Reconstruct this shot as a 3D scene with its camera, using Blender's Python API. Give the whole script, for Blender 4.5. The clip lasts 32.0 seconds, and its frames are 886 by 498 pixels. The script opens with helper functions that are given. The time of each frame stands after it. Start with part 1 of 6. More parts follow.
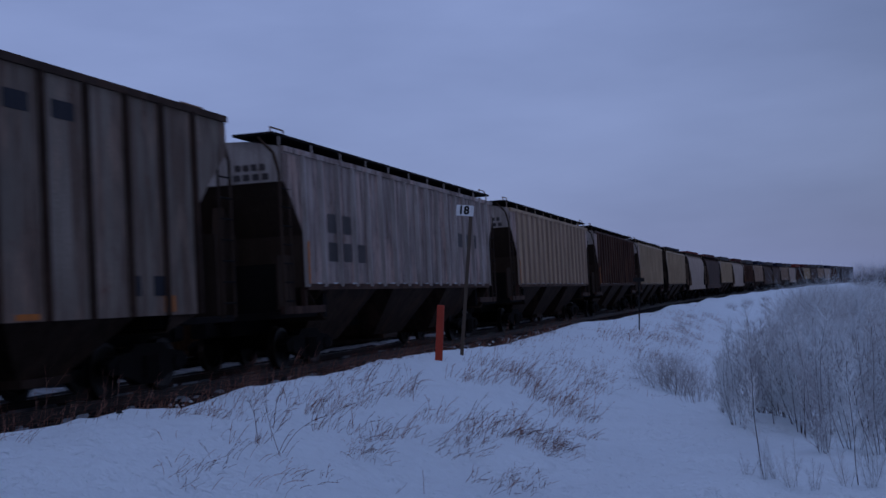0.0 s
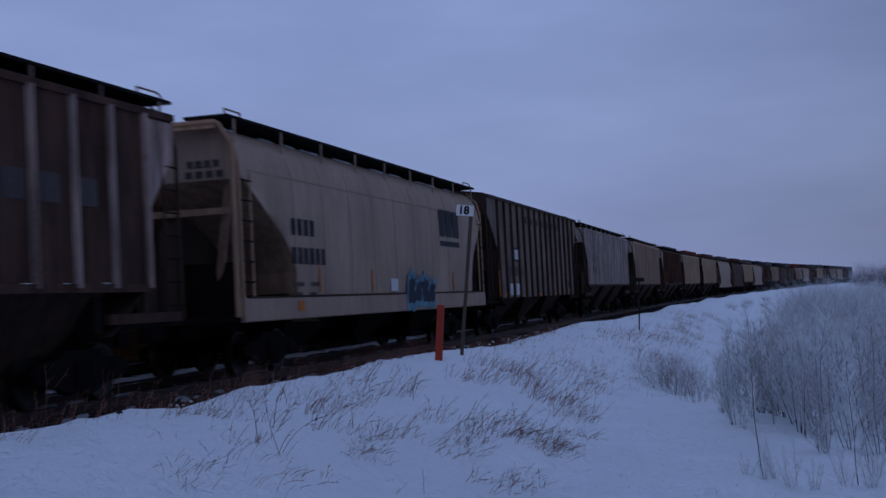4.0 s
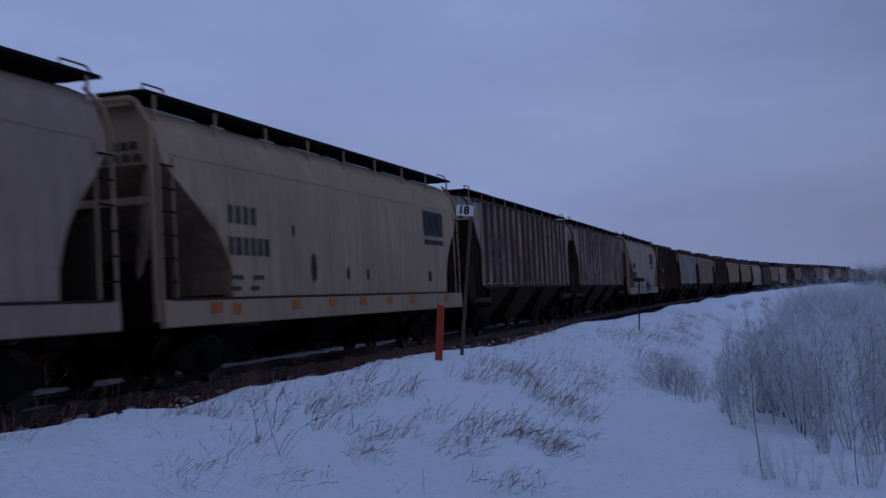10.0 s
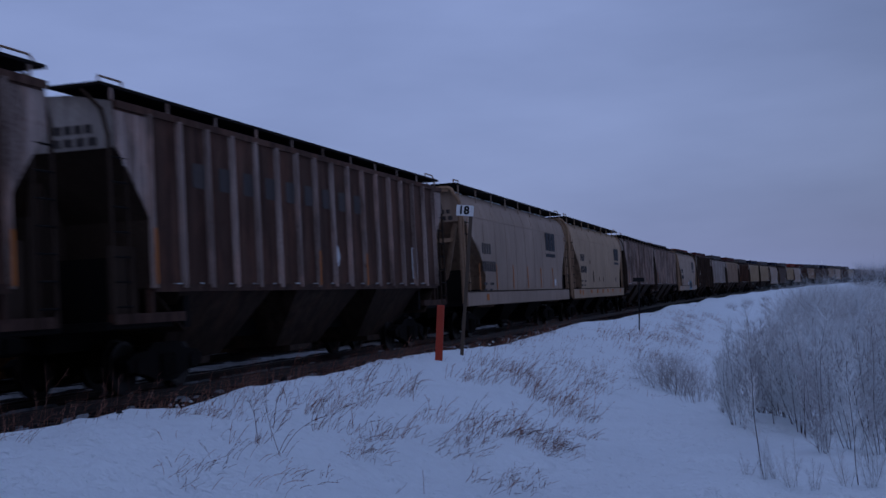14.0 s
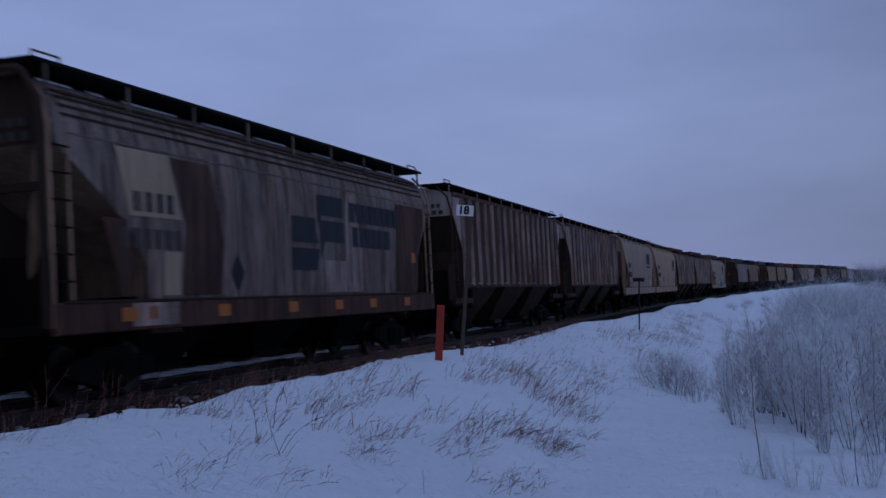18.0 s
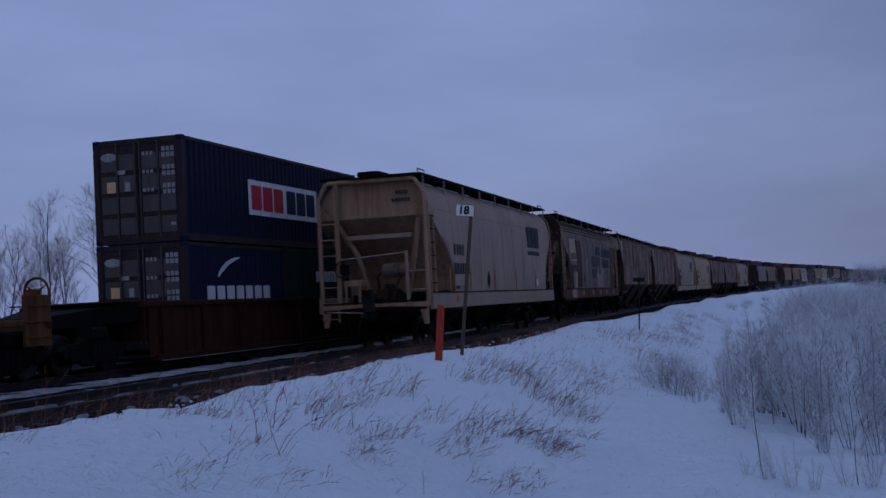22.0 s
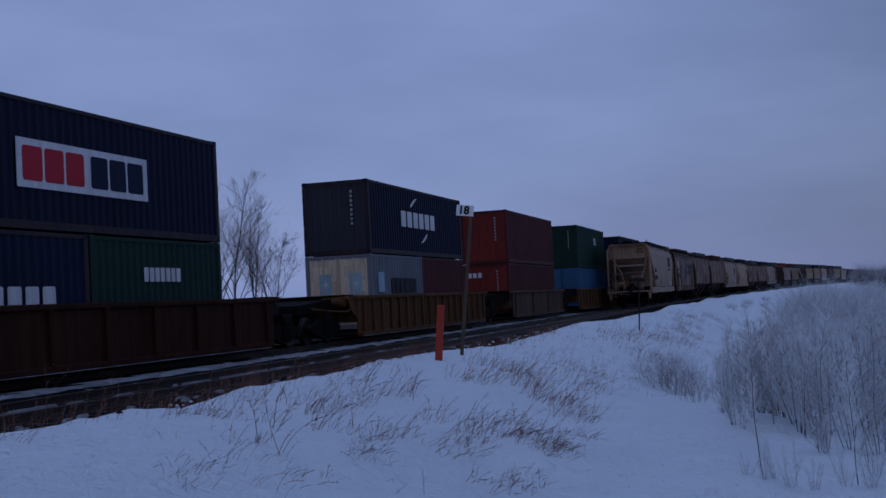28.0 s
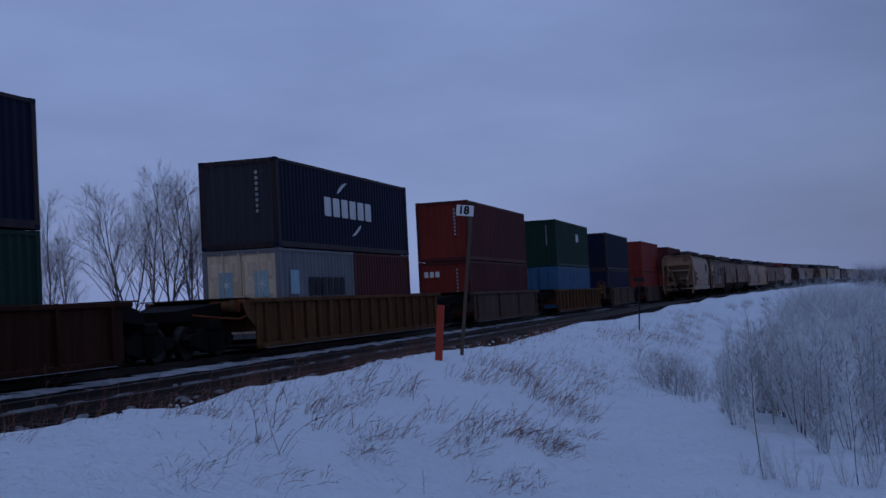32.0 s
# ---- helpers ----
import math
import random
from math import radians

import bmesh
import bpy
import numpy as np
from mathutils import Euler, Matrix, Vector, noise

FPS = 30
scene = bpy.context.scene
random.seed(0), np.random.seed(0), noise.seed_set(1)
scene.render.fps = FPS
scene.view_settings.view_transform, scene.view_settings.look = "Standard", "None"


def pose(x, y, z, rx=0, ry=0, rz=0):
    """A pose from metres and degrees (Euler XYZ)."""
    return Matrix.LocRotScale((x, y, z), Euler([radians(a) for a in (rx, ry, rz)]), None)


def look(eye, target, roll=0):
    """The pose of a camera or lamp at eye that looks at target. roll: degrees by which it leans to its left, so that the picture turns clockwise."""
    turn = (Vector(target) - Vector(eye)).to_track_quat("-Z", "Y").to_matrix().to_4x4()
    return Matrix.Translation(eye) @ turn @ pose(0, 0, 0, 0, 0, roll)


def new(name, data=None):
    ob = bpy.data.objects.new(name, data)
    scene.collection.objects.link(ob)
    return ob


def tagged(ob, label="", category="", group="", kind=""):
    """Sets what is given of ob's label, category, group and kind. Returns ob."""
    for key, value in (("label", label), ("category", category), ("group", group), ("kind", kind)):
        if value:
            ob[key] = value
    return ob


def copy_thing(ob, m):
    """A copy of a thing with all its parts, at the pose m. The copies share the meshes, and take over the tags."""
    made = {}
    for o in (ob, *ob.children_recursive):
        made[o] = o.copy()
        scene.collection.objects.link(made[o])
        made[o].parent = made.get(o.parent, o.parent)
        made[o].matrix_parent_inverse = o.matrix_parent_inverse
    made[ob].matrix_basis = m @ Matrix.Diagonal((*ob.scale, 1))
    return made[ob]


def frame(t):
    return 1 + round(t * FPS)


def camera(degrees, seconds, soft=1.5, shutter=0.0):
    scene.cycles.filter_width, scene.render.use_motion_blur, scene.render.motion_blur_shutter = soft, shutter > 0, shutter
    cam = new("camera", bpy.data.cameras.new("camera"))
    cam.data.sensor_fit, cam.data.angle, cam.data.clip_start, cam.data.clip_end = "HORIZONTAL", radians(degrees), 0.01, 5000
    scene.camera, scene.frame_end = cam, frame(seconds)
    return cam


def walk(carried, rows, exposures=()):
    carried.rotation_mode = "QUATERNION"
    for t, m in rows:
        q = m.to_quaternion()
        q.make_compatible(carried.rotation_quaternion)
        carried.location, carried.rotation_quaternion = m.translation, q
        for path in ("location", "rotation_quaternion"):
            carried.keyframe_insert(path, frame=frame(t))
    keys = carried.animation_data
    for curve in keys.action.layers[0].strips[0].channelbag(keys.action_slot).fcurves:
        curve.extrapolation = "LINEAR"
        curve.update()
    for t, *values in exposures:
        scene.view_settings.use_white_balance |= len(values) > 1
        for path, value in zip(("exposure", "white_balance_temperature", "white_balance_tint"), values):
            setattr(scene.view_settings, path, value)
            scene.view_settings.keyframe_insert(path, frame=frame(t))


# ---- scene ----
cam = camera(39.26, 32.0, 1.5, 0.5)
EYE = Vector((0.0, 0.0, 1.193))
YAW, TILT = radians(15.663), radians(2.6174)
AIM = EYE + Vector((-math.sin(YAW) * math.cos(TILT), math.cos(YAW) * math.cos(TILT), math.sin(TILT)))
STAND = look(EYE, AIM, -2.9036)
walk(cam, [(0.0, STAND), (32.0, STAND)], [(0.0, 0.05, 6500, 10), (6.0, 0.1, 6500, 10), (10.0, 0.05, 6500, 10), (17.0, 0.1, 6500, 10), (21.0, 0.05, 6500, 10), (25.0, -0.04, 6480, 10), (28.0, -0.04, 6330, 9), (32.0, -0.05, 6300, 8)])

# ---- light: a dull winter dusk under a closed cloud deck ----
world = bpy.data.worlds.new("world")
scene.world = world
world.use_nodes = True
wn, wl = world.node_tree.nodes, world.node_tree.links
wn.clear()
w_out, w_bg = wn.new("ShaderNodeOutputWorld"), wn.new("ShaderNodeBackground")
w_sky = wn.new("ShaderNodeTexSky")
w_sky.sky_type, w_sky.sun_disc = "NISHITA", False
w_sky.sun_elevation, w_sky.sun_rotation = radians(4), radians(200)
w_geo, w_map, w_noise, w_ramp = (wn.new("ShaderNodeTexCoord"), wn.new("ShaderNodeMapping"),
                                 wn.new("ShaderNodeTexNoise"), wn.new("ShaderNodeValToRGB"))
w_mix = wn.new("ShaderNodeMix")
w_mix.data_type = "RGBA"
w_map.inputs["Scale"].default_value = (1.2, 1.2, 4.5)
w_noise.inputs["Scale"].default_value, w_noise.inputs["Detail"].default_value = 2.4, 7
w_ramp.color_ramp.elements[0].position, w_ramp.color_ramp.elements[1].position = 0.3, 0.75
w_ramp.color_ramp.elements[0].color = (0.0995, 0.134, 0.267, 1)
w_ramp.color_ramp.elements[1].color = (0.144, 0.188, 0.355, 1)
# the deck is lighter on the side where the sun went down
w_dot, w_range, w_gain = wn.new("ShaderNodeVectorMath"), wn.new("ShaderNodeMapRange"), wn.new("ShaderNodeMix")
w_dot.operation = "DOT_PRODUCT"
w_dot.inputs[1].default_value = Vector((-0.38, 0.88, 0.26)).normalized()
w_range.interpolation_type = "SMOOTHSTEP"
w_range.inputs[1].default_value, w_range.inputs[2].default_value = 0.80, 1.01
w_range.inputs[3].default_value, w_range.inputs[4].default_value = 0.98, 1.62
w_sep, w_up, w_mul = wn.new("ShaderNodeSeparateXYZ"), wn.new("ShaderNodeMapRange"), wn.new("ShaderNodeMath")
w_up.inputs[1].default_value, w_up.inputs[2].default_value = 0.3, 1.0
w_up.inputs[3].default_value, w_up.inputs[4].default_value = 1.0, 2.1
w_mul.operation = "MULTIPLY"
w_gain.data_type, w_gain.blend_type = "RGBA", "MULTIPLY"
w_gain.inputs[0].default_value = 1.0
w_mix.inputs[0].default_value = 0.99
w_bg.inputs["Strength"].default_value = 1.0
wl.new(w_geo.outputs["Generated"], w_map.inputs["Vector"])
wl.new(w_geo.outputs["Generated"], w_dot.inputs[0])
wl.new(w_dot.outputs["Value"], w_range.inputs[0])
wl.new(w_map.outputs["Vector"], w_noise.inputs["Vector"])
wl.new(w_noise.outputs["Fac"], w_ramp.inputs["Fac"])
wl.new(w_ramp.outputs["Color"], w_gain.inputs[6])
wl.new(w_geo.outputs["Generated"], w_sep.inputs[0])
wl.new(w_sep.outputs["Z"], w_up.inputs[0])
wl.new(w_range.outputs[0], w_mul.inputs[0])
wl.new(w_up.outputs[0], w_mul.inputs[1])
wl.new(w_mul.outputs[0], w_gain.inputs[7])
wl.new(w_sky.outputs["Color"], w_mix.inputs[6])
wl.new(w_gain.outputs[2], w_mix.inputs[7])
wl.new(w_mix.outputs[2], w_bg.inputs["Color"])
wl.new(w_bg.outputs["Background"], w_out.inputs["Surface"])
sun_data = bpy.data.lights.new("sun", "SUN")
sun_data.energy, sun_data.angle, sun_data.color = 0.05, radians(40), (1.0, 0.95, 0.92)
sun = new("sun", sun_data)
sun.matrix_world = look((0, -60, 60), (0, 0, 0))

# ---- the line: two tracks on one bed, straight and then bending to the right ----
A, GAP, GAP_SLIP = 10.787, 4.721, -0.00999
K0, K1, K2, S1, S2 = -0.000125, 0.000641, 0.000381, 89.7, 152.7
FAR_UP = 0.06


def bend(s):
    """Sideways shift, heading (to the right) and height of the near track's centre at s metres along."""
    b1, b2 = max(s - S1, 0), max(s - S2, 0)
    th = K0 * s + (K1 - K0) * b1 + (K2 - K1) * b2
    x = K0 * s * s / 2 + (K1 - K0) * b1 * b1 / 2 + (K2 - K1) * b2 * b2 / 2
    q = min(max(s, -60), 420)
    return x, th, 0.003655 * q + 0.000005 * q * q


def spot(s, l=0.0, z=0.0):
    x, th, up = bend(s)
    y = s - th * th * s / 6
    return Vector((-A + x + l * math.cos(th), y - l * math.sin(th), z + up))


def far_l(s):
    return -GAP - GAP_SLIP * max(min(s, 130), 0)


def on_track(s, far=False, z=0.0):
    """Pose of a vehicle whose middle stands at s: x forward along the track, y to the left, z up."""
    l = far_l(s) if far else 0.0
    p = spot(s, l, z + (FAR_UP if far else 0))
    th = bend(s)[1]
    if far and 0 < s < 130:
        th += -GAP_SLIP
    climb = math.degrees(math.atan2(bend(s + 2)[2] - bend(s - 2)[2], 4))
    return pose(p.x, p.y, p.z, 0, -climb, 90 - math.degrees(th))


def grain_at(t):
    return 31.723 + 9.5627 * (t - 22) + 0.010315 * (t - 22) ** 2


def boxes_at(t):
    return 18.702 - 1.81532 * (t - 27) - 0.023052 * (t - 27) ** 2


# ---- materials ----
def nodes_of(name):
    m = bpy.data.materials.new(name)
    m.use_nodes = True
    t = m.node_tree
    return m, t.nodes, t.links, t.nodes["Principled BSDF"]


def mix_rgb(n, l, fac, a, b):
    q = n.new("ShaderNodeMix")
    q.data_type = "RGBA"
    for slot, v in ((0, fac), (6, a), (7, b)):
        if isinstance(v, (int, float)):
            q.inputs[slot].default_value = v
        elif isinstance(v, tuple):
            q.inputs[slot].default_value = (*v, 1)
        else:
            l.new(v, q.inputs[slot])
    return q.outputs[2]


def noise_fac(n, l, scale, stretch=(1, 1, 1), lo=0.4, hi=0.65, detail=6, coord="Object", rough=0.6):
    tc, mp, nz, rp = (n.new("ShaderNodeTexCoord"), n.new("ShaderNodeMapping"), n.new("ShaderNodeTexNoise"),
                      n.new("ShaderNodeMapRange"))
    mp.inputs["Scale"].default_value = stretch
    nz.inputs["Scale"].default_value, nz.inputs["Detail"].default_value = scale, detail
    nz.inputs["Roughness"].default_value = rough
    rp.inputs[1].default_value, rp.inputs[2].default_value = lo, hi
    # each object takes its own part of the pattern
    info, far, add = n.new("ShaderNodeObjectInfo"), n.new("ShaderNodeMath"), n.new("ShaderNodeVectorMath")
    far.operation, far.inputs[1].default_value = "MULTIPLY", 61.0
    l.new(info.outputs["Random"], far.inputs[0])
    l.new(tc.outputs[coord], add.inputs[0])
    l.new(far.outputs[0], add.inputs[1])
    l.new(add.outputs[0], mp.inputs["Vector"])
    l.new(mp.outputs["Vector"], nz.inputs["Vector"])
    l.new(nz.outputs["Fac"], rp.inputs[0])
    return rp.outputs[0], nz.outputs["Fac"]


def paint(name, base, stain=(0.05, 0.03, 0.022), amount=0.6, rough=0.7, metal=0.0, streak=True, relief=0.25, tone=0.25, gloss=None):
    """Weathered paint or metal: pale and dark patches, stains that run downwards, fine grain."""
    m, n, l, b = nodes_of(name)
    big, _ = noise_fac(n, l, 0.55, (1, 1, 0.7), 0.32, 0.7)
    c = mix_rgb(n, l, big, tuple(v * (1 - tone) for v in base), tuple(min(1, v * (1 + tone)) for v in base))
    run, _ = noise_fac(n, l, 2.0, (2.4, 2.4, 0.2) if streak else (1, 1, 1), 0.43, 0.58, 9, rough=0.7)
    k = n.new("ShaderNodeMath")
    k.operation = "MULTIPLY"
    k.inputs[1].default_value = amount
    l.new(run, k.inputs[0])
    c = mix_rgb(n, l, k.outputs[0], c, stain)
    if streak:
        wash, _ = noise_fac(n, l, 5.5, (2.0, 2.0, 0.12), 0.5, 0.78, 6)
        k2 = n.new("ShaderNodeMath")
        k2.operation = "MULTIPLY"
        k2.inputs[1].default_value = 0.35 * amount
        l.new(wash, k2.inputs[0])
        c = mix_rgb(n, l, k2.outputs[0], c, tuple(min(0.8, v * 1.7 + 0.01) for v in base))
        spot_f, _ = noise_fac(n, l, 3.4, (1, 1, 0.8), 0.64, 0.72, 7)
        k3 = n.new("ShaderNodeMath")
        k3.operation = "MULTIPLY"
        k3.inputs[1].default_value = 0.8 * amount
        l.new(spot_f, k3.inputs[0])
        c = mix_rgb(n, l, k3.outputs[0], c, (stain[0] * 1.5, stain[1] * 1.0, stain[2] * 0.9))
    if streak and amount > 0.75:
        bloom, _ = noise_fac(n, l, 1.5, (1.3, 1.3, 0.45), 0.5, 0.66, 8, rough=0.65)
        k4 = n.new("ShaderNodeMath")
        k4.operation = "MULTIPLY"
        k4.inputs[1].default_value = 0.6
        l.new(bloom, k4.inputs[0])
        c = mix_rgb(n, l, k4.outputs[0], c, (base[0] * 1.9, base[1] * 1.5, base[2] * 1.35))
    fine, raw = noise_fac(n, l, 26, (1, 1, 1), 0.35, 0.8, 4)
    c = mix_rgb(n, l, fine, c, tuple(v * 0.75 for v in base))
    l.new(c, b.inputs["Base Color"])
    b.inputs["Roughness"].default_value, b.inputs["Metallic"].default_value = rough, metal
    b.inputs["Specular IOR Level"].default_value = gloss if gloss is not None else 0.06 if rough >= 0.85 or amount >= 0.85 else 0.25
    bump = n.new("ShaderNodeBump")
    bump.inputs["Strength"].default_value, bump.inputs["Distance"].default_value = relief, 0.01
    l.new(raw, bump.inputs["Height"])
    l.new(bump.outputs["Normal"], b.inputs["Normal"])
    return m


SNOW, n_, l_, b_ = nodes_of("snow")
f1, r1 = noise_fac(n_, l_, 0.7, (1, 1, 1), 0.3, 0.75)
f2, r2 = noise_fac(n_, l_, 9, (1, 1, 1), 0.3, 0.8, 8)
c_ = mix_rgb(n_, l_, f1, (0.745, 0.82, 0.85), (0.84, 0.92, 0.945))
c_ = mix_rgb(n_, l_, f2, c_, (0.79, 0.87, 0.905))
l_.new(c_, b_.inputs["Base Color"])
b_.inputs["Roughness"].default_value = 0.85
bu = n_.new("ShaderNodeBump")
bu.inputs["Strength"].default_value, bu.inputs["Distance"].default_value = 0.9, 0.09
l_.new(r2, bu.inputs["Height"])
f3, r3 = noise_fac(n_, l_, 2.6, (1, 1, 1), 0.3, 0.8, 5)
hump = n_.new("ShaderNodeBump")
hump.inputs["Strength"].default_value, hump.inputs["Distance"].default_value = 0.75, 0.3
l_.new(r3, hump.inputs["Height"])
l_.new(hump.outputs["Normal"], bu.inputs["Normal"])
l_.new(bu.outputs["Normal"], b_.inputs["Normal"])

BALLAST, n_, l_, b_ = nodes_of("ballast_stone")
f1, r1 = noise_fac(n_, l_, 14, (1, 1, 1), 0.35, 0.7, 3)
c_ = mix_rgb(n_, l_, f1, (0.0045, 0.004, 0.004), (0.018, 0.0155, 0.0148))
f2, r2 = noise_fac(n_, l_, 2.6, (1.6, 1, 1), 0.63, 0.69, 8)
c_ = mix_rgb(n_, l_, f2, c_, (0.5, 0.52, 0.55))
l_.new(c_, b_.inputs["Base Color"])
b_.inputs["Roughness"].default_value = 0.95
bu = n_.new("ShaderNodeBump")
b_.inputs["Specular IOR Level"].default_value = 0.05
bu.inputs["Strength"].default_value, bu.inputs["Distance"].default_value = 1.0, 0.06
l_.new(r1, bu.inputs["Height"])
l_.new(bu.outputs["Normal"], b_.inputs["Normal"])

RUST_EDGE = paint("rust_edged_dark_paint", (0.016, 0.014, 0.022), (0.06, 0.03, 0.02), 0.75, 0.65, tone=0.4)
NAVY_FADE = paint("faded_deep_blue_paint", (0.028, 0.031, 0.045), (0.03, 0.025, 0.026), 0.4, 0.6, tone=0.3)
DIRTY_WHITE = paint("dirty_white_paint", (0.37, 0.3, 0.27), (0.06, 0.022, 0.014), 0.95, tone=0.5)
RUST = paint("bare_rust", (0.2, 0.068, 0.026), (0.06, 0.022, 0.012), 0.7, 0.9, tone=0.4, streak=False)
# patchy dirty snow, its base colour lowered to hold the shade between the trains
SNOW_SHADED_DIRTY = paint("shade_darkened_dirty_snow", (0.32, 0.34, 0.36), (0.09, 0.09, 0.095), 0.75, 0.9, streak=False)
TAN = paint("tan_paint", (0.42, 0.285, 0.18), (0.19, 0.105, 0.06), 0.4)
TAN_GREY = paint("greyed_tan_paint", (0.36, 0.258, 0.195), (0.19, 0.12, 0.08), 0.4)
CREAM = paint("cream_paint", (0.44, 0.325, 0.215), (0.2, 0.125, 0.075), 0.4)
GRIMY = paint("grimy_white_paint", (0.215, 0.165, 0.14), (0.035, 0.022, 0.017), 0.95, tone=0.6)
BROWN = paint("rusty_grey_paint", (0.094, 0.051, 0.038), (0.028, 0.0125, 0.009), 0.9, tone=0.6)
BROWN_DARK = paint("dark_rusty_paint", (0.074, 0.042, 0.032), (0.023, 0.011, 0.008), 0.9, tone=0.6)
GREY_GREEN = paint("grey_green_paint", (0.2, 0.162, 0.132), (0.085, 0.04, 0.026), 0.85, tone=0.5)
RIB_PALE = paint("pale_rib_paint", (0.4, 0.305, 0.265), (0.055, 0.026, 0.018), 0.92, tone=0.5)
RIB_WHITE = paint("white_rib_paint", (0.44, 0.38, 0.345), (0.10, 0.06, 0.045), 0.6, tone=0.35)
SOOT = paint("sooty_steel", (0.011, 0.009, 0.0085), (0.012, 0.01, 0.01), 0.6, 0.85, tone=0.4)
GRIME_BROWN = paint("brown_road_grime", (0.055, 0.036, 0.026), (0.035, 0.023, 0.018), 0.6, 0.85, tone=0.4)
SLOPE_TAN = paint("sooty_tan_slope_paint", (0.32, 0.2, 0.13), (0.09, 0.05, 0.034), 0.6, tone=0.45)
END_TAN = paint("grimy_tan_paint", (0.40, 0.25, 0.155), (0.11, 0.06, 0.038), 0.6)
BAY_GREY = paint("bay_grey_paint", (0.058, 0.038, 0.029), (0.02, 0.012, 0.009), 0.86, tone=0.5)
BLACK_STEEL = paint("black_steel", (0.01, 0.009, 0.009), (0.03, 0.02, 0.015), 0.4, 0.7, tone=0.3)
WHEEL_STEEL = paint("wheel_steel", (0.02, 0.017, 0.016), (0.03, 0.018, 0.014), 0.5, 0.5, 0.6)
RAIL_STEEL = paint("rail_steel", (0.035, 0.027, 0.025), (0.06, 0.035, 0.025), 0.5, 0.55, 0.4, streak=False)
TIE_WOOD = paint("creosoted_wood", (0.014, 0.012, 0.011), (0.2, 0.2, 0.21), 0.25, 0.9, streak=False)
INK = paint("navy_lettering", (0.012, 0.013, 0.02), (0.05, 0.045, 0.05), 0.3, tone=0.2)
INK_BROWN = paint("faded_lettering", (0.05, 0.042, 0.042), (0.12, 0.09, 0.08), 0.4, tone=0.2)
WHITE = paint("white_lettering", (0.72, 0.72, 0.72), (0.35, 0.33, 0.33), 0.4, tone=0.1)
FADED_WHITE = paint("faded_stencil_paint", (0.38, 0.38, 0.39), (0.08, 0.08, 0.09), 0.5, tone=0.2)
STEM = paint("frosted_stem", (0.3, 0.265, 0.255), (0.6, 0.61, 0.63), 0.5, 0.9, streak=False)
ORANGE = paint("reflective_orange", (0.52, 0.155, 0.028), (0.2, 0.08, 0.03), 0.4, tone=0.2)
POST_ORANGE = paint("orange_post_paint", (0.4, 0.05, 0.026), (0.2, 0.032, 0.02), 0.35, tone=0.2)
NAVY = paint("navy_container_paint", (0.0036, 0.0078, 0.029), (0.018, 0.015, 0.02), 0.35, 0.6, tone=0.25, gloss=0.12)
NAVY_GREY = paint("faded_navy_paint", (0.088, 0.084, 0.09), (0.06, 0.04, 0.032), 0.5, 0.6, tone=0.3)
BLUE = paint("blue_container_paint", (0.02, 0.1, 0.21), (0.04, 0.055, 0.07), 0.4, 0.55)
DEEP_BLUE = paint("deep_blue_container_paint", (0.0042, 0.0115, 0.038), (0.02, 0.021, 0.03), 0.35, 0.6, gloss=0.12)
GREEN = paint("green_container_paint", (0.0075, 0.036, 0.027), (0.014, 0.02, 0.015), 0.35, 0.6, gloss=0.12)
RED = paint("red_container_paint", (0.2, 0.029, 0.022), (0.11, 0.028, 0.022), 0.4, 0.6, gloss=0.12)
MAROON = paint("maroon_container_paint", (0.082, 0.018, 0.019), (0.05, 0.018, 0.018), 0.4, 0.6, gloss=0.12)
GREYBOX = paint("pale_grey_container_paint", (0.17, 0.185, 0.21), (0.1, 0.085, 0.075), 0.45, 0.6)
CREAMBOX = paint("cream_container_paint", (0.74, 0.62, 0.46), (0.26, 0.17, 0.1), 0.5, 0.6, gloss=0.1)
STICKER = paint("pale_blue_sticker", (0.3, 0.45, 0.5), (0.2, 0.28, 0.32), 0.3)
STICKER_TAN = paint("tan_sticker", (0.75, 0.5, 0.25), (0.4, 0.25, 0.12), 0.2)
LOGO_RED = paint("red_lettering", (0.5, 0.02, 0.04), (0.3, 0.02, 0.03), 0.3, tone=0.1)
WELL_BROWN = paint("brown_well_paint", (0.05, 0.0195, 0.0115), (0.02, 0.0095, 0.007), 0.75, tone=0.45, gloss=0.04)
WELL_OCHRE = paint("ochre_well_paint", (0.135, 0.065, 0.029), (0.05, 0.02, 0.011), 0.75, tone=0.45, gloss=0.04)
WELL_GREY = paint("grey_brown_well_paint", (0.11, 0.067, 0.05), (0.06, 0.034, 0.025), 0.6, tone=0.35, gloss=0.06)
POST_GREY = paint("weathered_post_wood", (0.12, 0.09, 0.07), (0.05, 0.038, 0.03), 0.5, 0.9)
SIGN_WHITE = paint("clean_white_sign_paint", (0.84, 0.84, 0.83), (0.6, 0.6, 0.6), 0.2, tone=0.05)
SIGN_BLACK = paint("sign_black", (0.012, 0.012, 0.013), (0.03, 0.03, 0.03), 0.2)
BARK = paint("grey_bark", (0.13, 0.1, 0.092), (0.06, 0.045, 0.042), 0.5, 0.9)
TREE_TWIG = paint("grey_brown_twig", (0.3, 0.25, 0.24), (0.42, 0.42, 0.44), 0.4, 0.9, streak=False)
TWIG_BARE = paint("brown_twig", (0.10, 0.08, 0.078), (0.3, 0.3, 0.32), 0.3, 0.9, streak=False)
FROST = paint("hoar_frost_on_twigs", (0.78, 0.835, 0.865), (0.36, 0.35, 0.36), 0.4, 0.9, streak=False)
